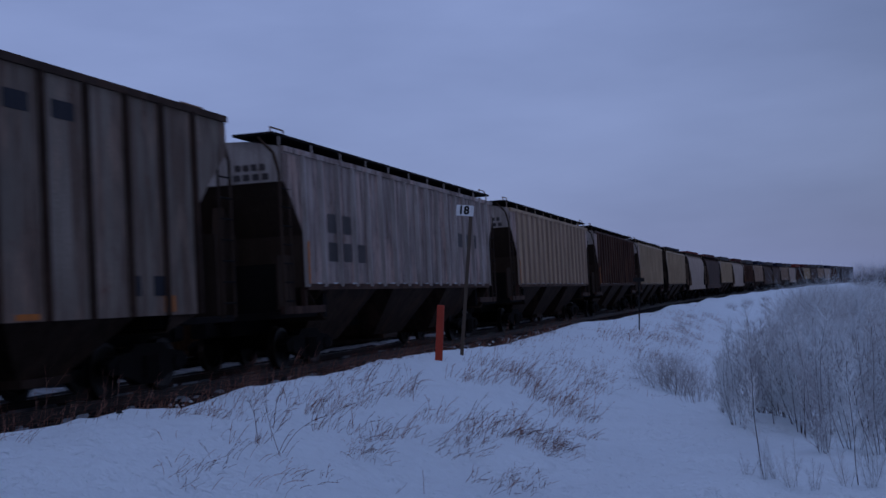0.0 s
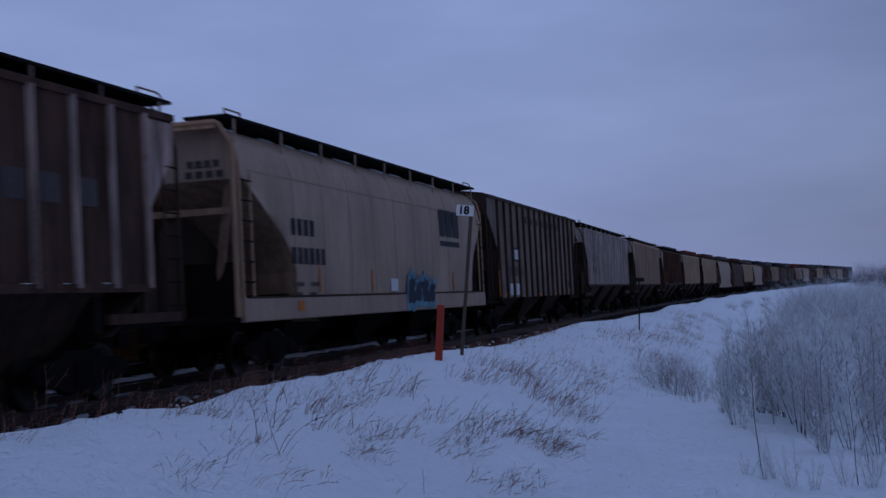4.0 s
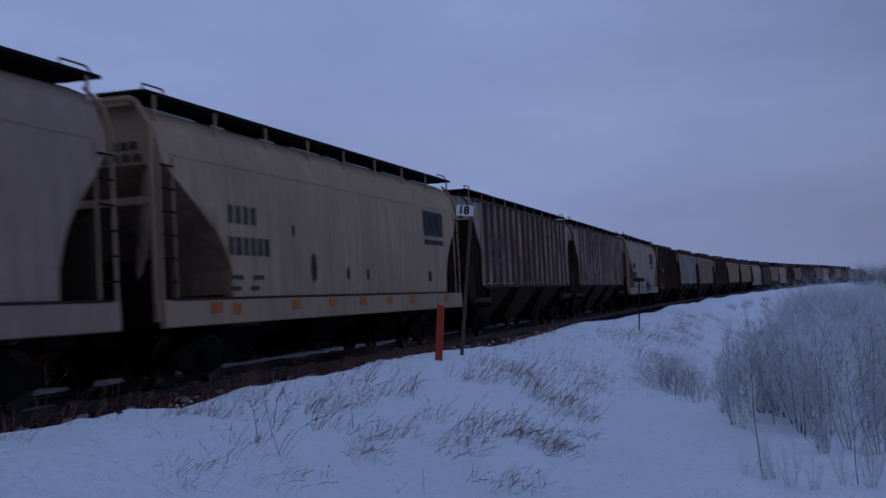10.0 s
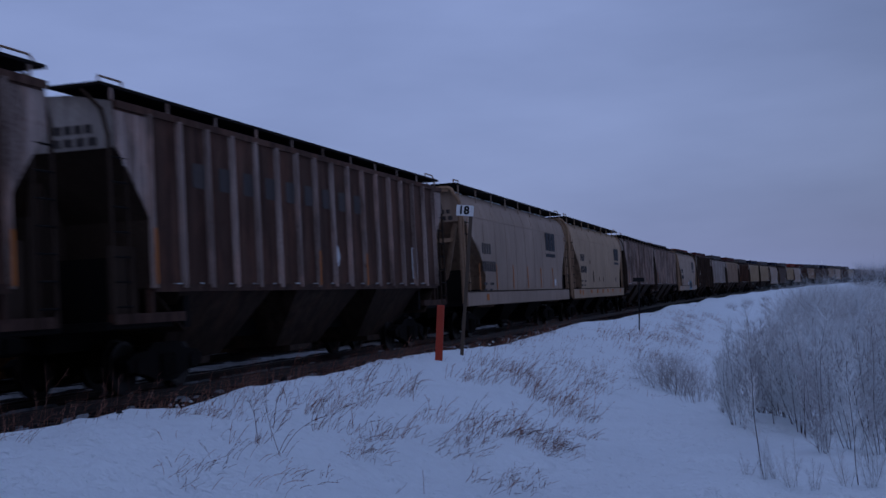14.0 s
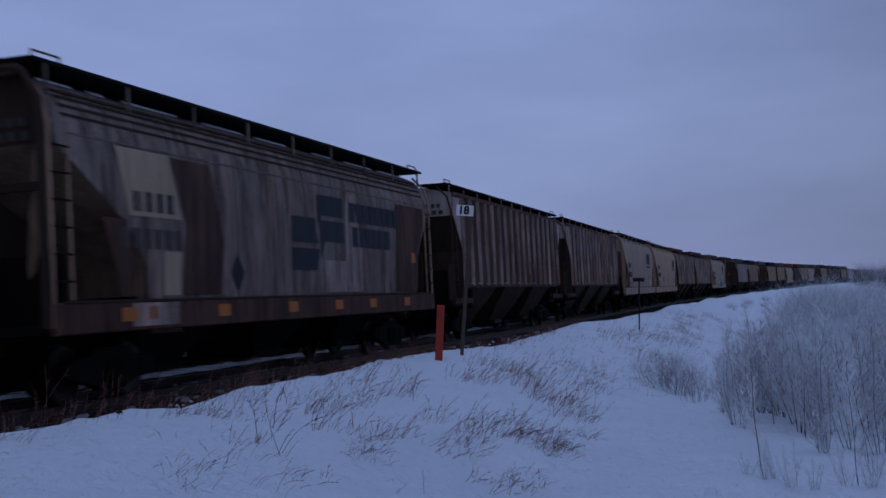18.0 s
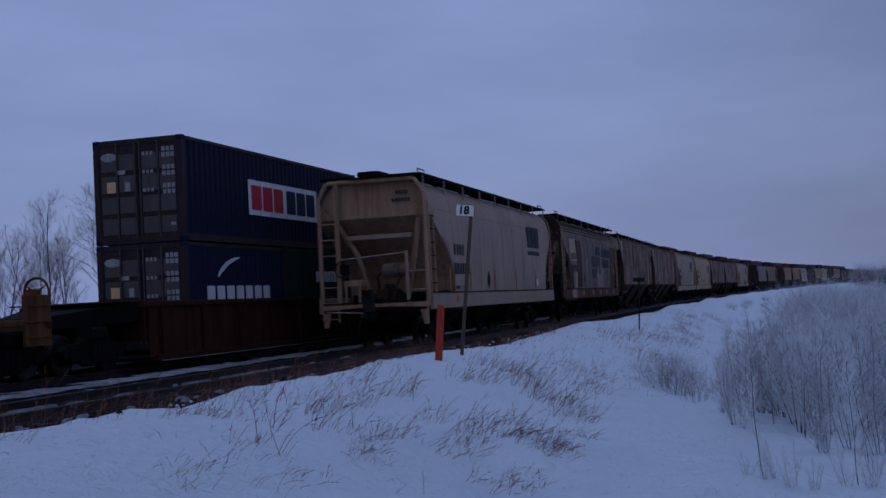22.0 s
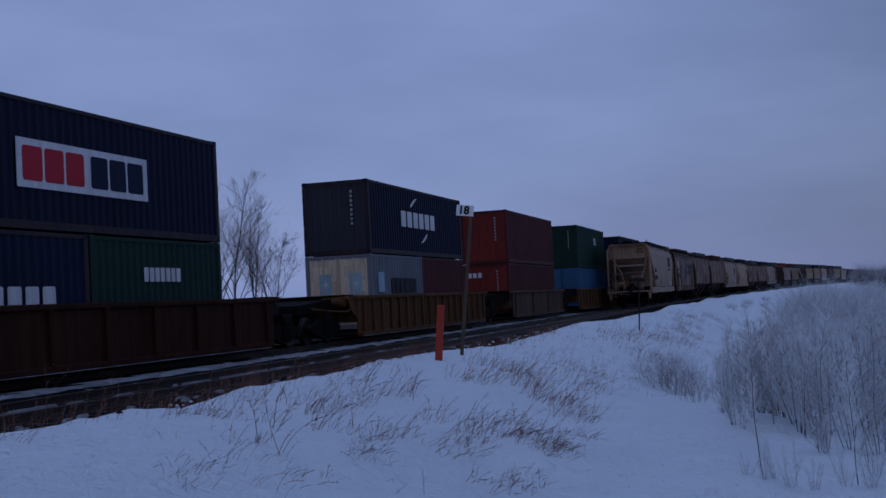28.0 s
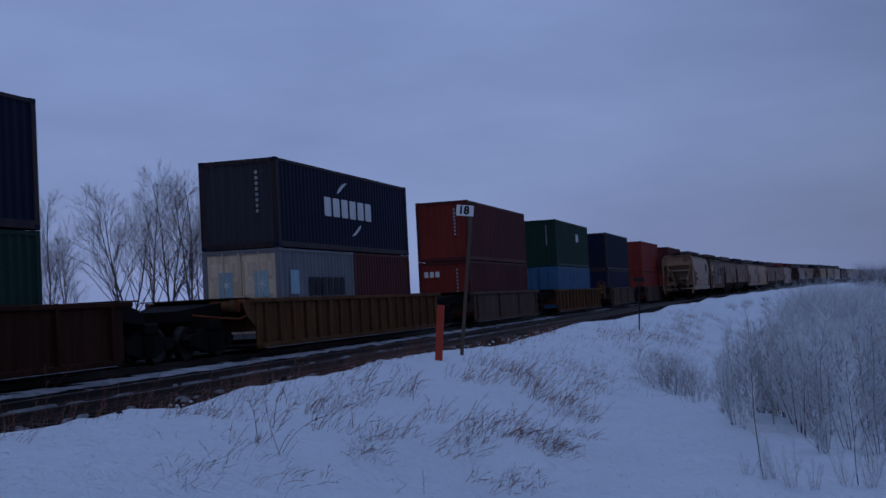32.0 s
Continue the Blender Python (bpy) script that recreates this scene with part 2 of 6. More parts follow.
FROST_DARK = paint("frosted_brown_twigs", (0.6, 0.6, 0.62), (0.1, 0.08, 0.075), 0.5, 0.9, streak=False)
GRASS = paint("dead_grass", (0.37, 0.175, 0.125), (0.18, 0.086, 0.06), 0.5, 0.9, streak=False)
GRASS_DARK = paint("dark_dead_grass", (0.165, 0.074, 0.058), (0.08, 0.036, 0.029), 0.5, 0.9, streak=False)
GRAFFITI = paint("teal_spray_paint", (0.12, 0.27, 0.34), (0.05, 0.1, 0.14), 0.5)
GRAFFITI_DARK = paint("dark_spray_paint", (0.01, 0.015, 0.03), (0.03, 0.05, 0.07), 0.3)
LAMP_RED, n_, l_, b_ = nodes_of("glowing_red_lens")
b_.inputs["Base Color"].default_value = (0.6, 0.01, 0.01, 1)
b_.inputs["Emission Color"].default_value = (1.0, 0.0004, 0.0008, 1)
b_.inputs["Emission Strength"].default_value = 1000.0


# ---- mesh kit ----
class Kit:
    """Collects faces of one mesh."""

    def __init__(self):
        self.v, self.f = [], []

    def add(self, verts, faces):
        o = len(self.v)
        self.v += [tuple(p) for p in verts]
        self.f += [tuple(i + o for i in q) for q in faces]
        return self

    def box(self, x0, x1, y0, y1, z0, z1, c=0.0):
        """A box; c bevels its long edges along x."""
        if c <= 0:
            return self.add([(x, y, z) for x in (x0, x1) for y in (y0, y1) for z in (z0, z1)],
                            [(0, 1, 3, 2), (4, 6, 7, 5), (0, 4, 5, 1), (2, 3, 7, 6), (0, 2, 6, 4), (1, 5, 7, 3)])
        ring = [(y0 + c, z0), (y1 - c, z0), (y1, z0 + c), (y1, z1 - c), (y1 - c, z1), (y0 + c, z1), (y0, z1 - c), (y0, z0 + c)]
        return self.prism([(x0, *p) for p in ring], [(x1, *p) for p in ring])

    def prism(self, a, b):
        k = len(a)
        return self.add(a + b, [tuple(range(k - 1, -1, -1)), tuple(range(k, 2 * k))] +
                        [(i, (i + 1) % k, k + (i + 1) % k, k + i) for i in range(k)])

    def tube(self, p, q, r0, r1=None, k=6):
        p, q = Vector(p), Vector(q)
        r1 = r0 if r1 is None else r1
        d = q - p
        if d.length < 1e-6:
            return self
        d.normalize()
        e = d.orthogonal().normalized()
        g = d.cross(e)
        cs = [(math.cos(2 * math.pi * i / k), math.sin(2 * math.pi * i / k)) for i in range(k)]
        return self.prism([p + (e * c + g * s) * r0 for c, s in cs], [q + (e * c + g * s) * r1 for c, s in cs])

    def path(self, pts, r, k=6):
        for p, q in zip(pts, pts[1:]):
            self.tube(p, q, r, r, k)
        return self

    def strand(self, pts, radii, k=5):
        """One closed tube through a row of points."""
        o, n = len(self.v), len(pts)
        for i, (p, r) in enumerate(zip(pts, radii)):
            d = (Vector(pts[min(i + 1, n - 1)]) - Vector(pts[max(i - 1, 0)])).normalized()
            e = Vector((1, 0, 0)) if abs(d.x) < 0.9 else Vector((0, 1, 0))
            e = (e - d * e.dot(d)).normalized()
            g = d.cross(e)
            self.v += [tuple(Vector(p) + (e * math.cos(6.2832 * j / k) + g * math.sin(6.2832 * j / k)) * r) for j in range(k)]
        for i in range(n - 1):
            self.f += [(o + i * k + j, o + i * k + (j + 1) % k, o + (i + 1) * k + (j + 1) % k, o + (i + 1) * k + j) for j in range(k)]
        self.f += [tuple(o + j for j in range(k)), tuple(o + (n - 1) * k + j for j in range(k))]
        return self

    def lathe(self, prof, k=16, axis="y"):
        """Turns (radius, offset) pairs round the y axis."""
        vs = []
        for r, o in prof:
            for i in range(k):
                a = 2 * math.pi * i / k
                vs.append((r * math.cos(a), o, r * math.sin(a)))
        fs = [(j * k + i, j * k + (i + 1) % k, (j + 1) * k + (i + 1) % k, (j + 1) * k + i)
              for j in range(len(prof) - 1) for i in range(k)]
        fs += [tuple(range(k)), tuple(range((len(prof) - 1) * k, len(prof) * k))]
        return self.add(vs, fs)

    def mesh(self, name, material):
        me = bpy.data.meshes.new(name)
        me.from_pydata(self.v, [], self.f)
        me.materials.append(material)
        bm = bmesh.new()
        bm.from_mesh(me)
        bmesh.ops.recalc_face_normals(bm, faces=bm.faces)
        bm.to_mesh(me)
        bm.free()
        return me


def raw_mesh(name, v, f, material, smooth=False):
    me = bpy.data.meshes.new(name)
    me.from_pydata(v, [], f)
    me.materials.append(material)
    if smooth:
        me.shade_smooth()
    return me


def part(name, kit, material, parent, label="", at=(0, 0, 0)):
    me = kit if isinstance(kit, bpy.types.Mesh) else kit.mesh(name, material)
    ob = new(name, me)
    ob.parent = parent
    ob.location = at
    if label:
        ob["label"] = label
    return ob


def thing(name, label, category, group="", kind=""):
    return tagged(new(name), label, category, group, kind)


# ---- ground ----
def bank(y):
    """Height of the snow crest beside the track."""
    return 0.31 + 0.05 * math.sin(y * 0.37 + 0.6) + 0.05 * math.sin(y * 0.19)


def smooth(a, b, x):
    u = min(max((x - a) / (b - a), 0), 1)
    return u * u * (3 - 2 * u)


def ground_z(l, y):
    """Height of the snow at l metres to the right of the near track, y metres along."""
    up = bend(y)[2]
    if l < -9:
        z = -0.6 - 0.6 * smooth(-9, -20, l)
    elif l < 2.4:
        z = -0.6 + 0.18 * smooth(1.5, 2.4, l)
    else:
        crest_y = bank(y) - (up if y < 60 else up * 0.5 + 0.07) * 0.55
        rise = smooth(2.6, 4.7, l)
        fall = smooth(4.9, 9.5, l)
        low = -0.42 - 0.55 * smooth(14, 26, y) - 0.5 * smooth(30, 90, y) - 0.3 * smooth(11, 14, l)
        z = -0.42 + (crest_y + 0.42) * rise
        z = z + (low - z) * fall
    if l > 3:
        amp = smooth(3, 5, l)
        p = Vector((l * 0.55, y * 0.4, 0))
        z += amp * ((0.06 + 0.1 * smooth(5, 7.5, l)) * noise.noise(p) + 0.085 * noise.noise(p * 3.1) + 0.05 * noise.noise(p * 8) + 0.024 * noise.noise(p * 17))
    return z + up


def ground_at(l, y):
    return Vector((-A + bend(y)[0] + l, y, ground_z(l, y)))


ls = ([-2600, -900, -300, -120, -60, -35, -22, -16, -12, -9.5] + [-9 + i * 2.8 for i in range(5)] +
      [2.4 + 0.22 * i for i in range(62)] + [16.5, 18, 20, 23, 27, 33, 42, 60, 100, 200, 500, 1200, 2600])
ys = ([-900, -300, -100, -40, -15, -5, 0, 3] + [5 + 0.3 * i for i in range(120)] + [41 + 0.9 * i for i in range(50)] +
      [86 + 4 * i for i in range(40)] + [250 + 15 * i for i in range(24)] + [640, 760, 1000, 1500, 2600])
gv = [tuple(ground_at(l, y)) for y in ys for l in ls]
gw = len(ls)
gf = [(j * gw + i, j * gw + i + 1, (j + 1) * gw + i + 1, (j + 1) * gw + i) for j in range(len(ys) - 1) for i in range(gw - 1)]
ground = tagged(new("ground", raw_mesh("ground", gv, gf, SNOW, True)), "wind-packed snow over a rough railway bank and ditch", "snow", "", "structure")

# ballast bed under both tracks
bs = [-40 + 0.5 * i for i in range(280)] + [100 + 5 * i for i in range(170)]
bl = [-17.0, -13.0, -10.0, -8.2, -7.5, -7.0, -6.4, -5.4, -4.7, -4.0, -3.6, -3.2, -2.8, -2.4, -2.1, -1.7, -1.2, -0.6, 0, 0.6, 1.2, 1.7, 2.1, 2.6, 3.2, 3.8]
bz = [0.02, 0.02, -0.25, -0.3, -0.2, -0.16, -0.17, -0.19, -0.19, -0.19, -0.15, -0.12, -0.12, -0.15, -0.18, -0.2, -0.21, -0.21, -0.21, -0.21, -0.21, -0.2, -0.22, -0.3, -0.42, -0.5]
bv = []
for s in bs:
    for l, z in zip(bl, bz):
        bv.append(tuple(spot(s, l, z + 0.03 * noise.noise(Vector((l * 2.1, s * 2.3, 5))) + (FAR_UP if l < -2.5 else 0))))
bw = len(bl)
bf = [(j * bw + i, j * bw + i + 1, (j + 1) * bw + i + 1, (j + 1) * bw + i) for j in range(len(bs) - 1) for i in range(bw - 1)]
tagged(new("track_bed", raw_mesh("track_bed", bv, bf, BALLAST, True)), "dark stone ballast bed with patches of blown snow", "ballast", "", "structure")

def crumbs(name, label, category, material, count, place, lo, hi, seed):
    rng = random.Random(seed)
    k = Kit()
    for _ in range(count):
        c, r = place(rng), rng.uniform(lo, hi)
        pts = [c + Vector(d) * r * rng.uniform(0.7, 1.2) for d in ((1, 0.2, 0), (-0.2, 1, 0.1), (-1, -0.1, 0), (0.1, -1, 0.1), (0.1, 0, 0.8), (0, 0.1, -0.8))]
        k.add(pts, [(0, 1, 4), (1, 2, 4), (2, 3, 4), (3, 0, 4), (1, 0, 5), (2, 1, 5), (3, 2, 5), (0, 3, 5)])
    tagged(new(name, raw_mesh(name, k.v, k.f, material)), label, category, "", "stuff")


def bed_edge(rng):
    s, l = 7 + 55 * rng.random() ** 1.5, rng.uniform(1.5, 3.4)
    return spot(s, l, -0.2 - 0.16 * max(0, l - 2.0) + 0.02)


def bank_foot(rng):
    y, l = 7 + 55 * rng.random() ** 1.5, rng.uniform(2.7, 3.9) if rng.random() < 0.7 else rng.uniform(3.5, 4.6)
    return ground_at(l, y) + Vector((0, 0, 0.01))


# snow lying in the strip between the tracks, the trains' shade put into its colour
sv = []
sl = [-3.4, -3.3, -3.05, -2.8, -2.55, -2.42]
sz = [-0.17, -0.09, -0.06, -0.06, -0.09, -0.18]
for s in bs:
    for l, z in zip(sl, sz):
        sv.append(tuple(spot(s, l + 0.07 * noise.noise(Vector((s * 0.8, l, 2))), z + 0.022 * noise.noise(Vector((l * 3, s * 1.4, 9))))))
sf = [(j * 6 + i, j * 6 + i + 1, (j + 1) * 6 + i + 1, (j + 1) * 6 + i) for j in range(len(bs) - 1) for i in range(5)]
tagged(new("snow_strip", raw_mesh("snow_strip", sv, sf, SNOW_SHADED_DIRTY, True)), "ridge of snow left lying between the two tracks", "snow", "", "structure")


STONE = paint("dark_ballast_stone", (0.03, 0.027, 0.026), (0.012, 0.011, 0.011), 0.6, 0.95, streak=False)
crumbs("loose_ballast", "dark loose stones spilt over the edge of the snow", "stones", STONE, 1500, bank_foot, 0.015, 0.04, 31)
def drift(rng):
    """Flat scraps of snow caught beside the tie ends and between the rails."""
    s = 12 + 46 * rng.random() ** 1.4
    if rng.random() < 0.5:
        return spot(s, rng.gauss(-0.6, 0.03), -0.17), (rng.uniform(0.12, 0.55), rng.uniform(0.03, 0.06), rng.uniform(0.035, 0.06))
    return spot(s, rng.gauss(1.2, 0.16), -0.185), (rng.uniform(0.06, 0.26), rng.uniform(0.05, 0.12), rng.uniform(0.03, 0.06))


rng = random.Random(33)
k = Kit()
for _ in range(110):
    c, (along, across, up) = drift(rng)
    rim = [(across * rng.uniform(0.6, 1.1) * math.cos(0.785 * i), along * rng.uniform(0.7, 1.1) * math.sin(0.785 * i)) for i in range(8)]
    k.add([c + Vector((x, y, 0)) for x, y in rim] + [c + Vector((x * 0.6, y * 0.6, up)) for x, y in rim],
          [(i, (i + 1) % 8, 8 + (i + 1) % 8, 8 + i) for i in range(8)] + [tuple(range(8, 16))])
tagged(new("snow_scrap", raw_mesh("snow_scrap", k.v, k.f, SNOW_SHADED_DIRTY)), "broken scraps of snow lying between the rails and ties", "snow", "", "stuff")
crumbs("snow_crumb", "small lumps of snow lying on the dark ballast", "snow", SNOW, 700, bed_edge, 0.015, 0.05, 32)


def rail(track, l_of, up):
    prof = [(-0.07, -0.17), (0.07, -0.17), (0.07, -0.15), (0.012, -0.13), (0.012, -0.045), (0.037, -0.035), (0.037, -0.004),
            (0.03, 0.0), (-0.03, 0.0), (-0.037, -0.004), (-0.037, -0.035), (-0.012, -0.045), (-0.012, -0.13), (-0.07, -0.15)]
    k = len(prof)
    ss = [-40 + 2 * i for i in range(70)] + [100 + 6 * i for i in range(140)]
    v = [tuple(spot(s, l_of(s) + dl, z + up)) for s in ss for dl, z in prof]
    f = [(j * k + i, j * k + (i + 1) % k, (j + 1) * k + (i + 1) % k, (j + 1) * k + i) for j in range(len(ss) - 1) for i in range(k)]
    part("rail", raw_mesh("rail", v, f, RAIL_STEEL), RAIL_STEEL, track, "worn steel rail")


TIE = Kit().box(-0.11, 0.11, -1.28, 1.28, -0.36, -0.165, 0.012).mesh("tie", TIE_WOOD)
for far in (False, True):
    track = thing("railway_track", "worn steel rails on dark wooden ties in snowy ballast", "railway track", "", "structure")
    for side in (-0.7525, 0.7525):
        rail(track, (lambda s, d=side: far_l(s) + d) if far else (lambda s, d=side: d), FAR_UP if far else 0.0)
    rest = Kit()
    for i in range(560):
        s = 4 + 0.53 * i
        m = on_track(s, far) @ pose(0, 0.05 * noise.noise(Vector((s * 7, 1, 3))), 0.012 * noise.noise(Vector((s * 3, 8, 3))))
        if i < 110:
            ob = part("tie", TIE, TIE_WOOD, track)
            ob.matrix_basis = m
        else:
            rest.add([m @ Vector(c) for c in ((-0.11, -1.28, -0.17), (0.11, -1.28, -0.17), (0.11, 1.28, -0.17), (-0.11, 1.28, -0.17),
                                              (-0.11, -1.28, -0.3), (0.11, -1.28, -0.3), (0.11, 1.28, -0.3), (-0.11, 1.28, -0.3))],
                     [(0, 1, 2, 3), (0, 4, 5, 1), (1, 5, 6, 2), (2, 6, 7, 3), (3, 7, 4, 0)])
    tagged(part("tie_rest", raw_mesh("tie_rest", rest.v, rest.f, TIE_WOOD), TIE_WOOD, track), kind="stuff")


# ---- rolling stock ----
def wheel_mesh(name, r, material):
    return Kit().lathe([(0.06, -0.09), (r * 0.55, -0.05), (r * 0.82, -0.065), (r * 0.86, -0.075), (r, -0.07), (r * 0.995, 0.04),
                        (r + 0.03, 0.045), (r + 0.03, 0.07), (r * 0.8, 0.07), (r * 0.7, 0.03), (0.06, 0.09)], 20).mesh(name, material)


WHEEL = wheel_mesh("wheel", 0.42, WHEEL_STEEL)
FRAME = None


def truck_frame_mesh():
    k = Kit()
    for y in (-1.0, 1.0):
        a, b = (y - 0.09, y + 0.09)
        outline = [(-1.25, 0.52), (-1.05, 0.62), (-0.6, 0.66), (-0.42, 0.78), (0.42, 0.78), (0.6, 0.66), (1.05, 0.62), (1.25, 0.52),
                   (1.15, 0.36), (0.85, 0.34), (0.5, 0.24), (0.3, 0.16), (-0.3, 0.16), (-0.5, 0.24), (-0.85, 0.34), (-1.15, 0.36)]
        k.prism([(x, a, z) for x, z in outline], [(x, b, z) for x, z in outline])
        for x in (-0.88, 0.88):
            k.tube((x, a - 0.03 if y < 0 else b - 0.1, 0.44), (x, a + 0.1 if y < 0 else b + 0.03, 0.44), 0.14, 0.14, 10)
        for x in (-0.16, 0, 0.16):
            k.tube((x, y - 0.11, 0.25), (x, y - 0.11, 0.6), 0.07, 0.07, 8)
    k.box(-0.22, 0.22, -0.95, 0.95, 0.42, 0.72, 0.04)
    return k.mesh("truck_frame", SOOT)


FRAME = truck_frame_mesh()


def truck(car, x, spread=0.88):
    t = part("truck", FRAME, SOOT, car, "", (x, 0, 0))
    for dx in (-spread, spread):
        for y in (-0.76, 0.76):
            w = part("wheel", WHEEL, WHEEL_STEEL, t, "", (dx, y, 0.42))
            if y > 0:
                w.rotation_euler = (0, 0, math.pi)
    return t


def coupler_kit(x, d):
    k = Kit()
    k.box(min(x, x + d * 0.62), max(x, x + d * 0.62), -0.1, 0.1, 0.76, 0.96, 0.02)
    k.box(min(x + d * 0.5, x + d * 0.86), max(x + d * 0.5, x + d * 0.86), -0.17, 0.15, 0.72, 1.02, 0.05)
    return k


CUTS = (0, 0.125, 0.25, 0.375, 0.5, 0.625, 0.75, 0.875, 0.94, 0.985)


def cut_share(style, u):
    """Height of the side sheet's curved lower edge over the end, as a share of the cut, u of the way in."""
    if style == "round":
        return 1 - 0.62 * u - 0.18 * (max(0, u - 0.72) / 0.28) ** 2
    return 1 - (0.5 if style == "flat" else 0.4) * u ** 1.1


def shell(prof, half, cuts, z_low, z_cut, style, nx=40):
    """Side and roof skin of a hopper: prof is the half section from ridge to sill; the ends are cut back below z_cut."""
    k = Kit()
    xs = [-half + 2 * half * i / nx for i in range(nx + 1)]
    xs = sorted(set(xs + [d * (half - cuts[d] * u) for u in (*CUTS, 1.0) for d in (-1, 1)]))
    for sgn in (-1, 1):
        vs, fs = [], []
        for x in xs:
            e, cut_in = half - abs(x), cuts[1 if x > 0 else -1]
            if e < cut_in - 0.001:
                zc = z_low + (z_cut - z_low) * cut_share(style, max(e, 0) / cut_in)
            else:
                zc = z_low
            for y, z in prof:
                vs.append((x, sgn * y, max(z, zc)))
        m = len(prof)
        for j in range(len(xs) - 1):
            for i in range(m - 1):
                fs.append((j * m + i, j * m + i + 1, (j + 1) * m + i + 1, (j + 1) * m + i))
        k.add(vs, fs)
    return k


ROUND = [(0, 4.57), (0.55, 4.56), (1.0, 4.52), (1.26, 4.40), (1.44, 4.16), (1.545, 3.82), (1.585, 3.45), (1.6, 3.0), (1.6, 2.4), (1.595, 1.9), (1.58, 1.42)]
FLAT = [(0, 4.5), (0.8, 4.47), (1.4, 4.36), (1.5, 4.33), (1.52, 4.27), (1.52, 3.4), (1.52, 2.6), (1.52, 2.0), (1.52, 1.62)]
FLAT_LOW = [(0, 4.76), (0.8, 4.72), (1.42, 4.62), (1.52, 4.58), (1.54, 4.5), (1.54, 3.4), (1.54, 2.6), (1.54, 1.9), (1.54, 1.2)]


def bar_rows(kit, x0, z0, y, words, h, gap=0.18):
    """Rows of plain bars standing for lettering that is not spelt out: words is a list of (count, width)."""
    x = x0
    for count, w in words:
        for _ in range(count):
            kit.box(x, x + w * 0.78, y - 0.003, y + 0.003, z0, z0 + h)
            x += w
        x += gap
    return kit


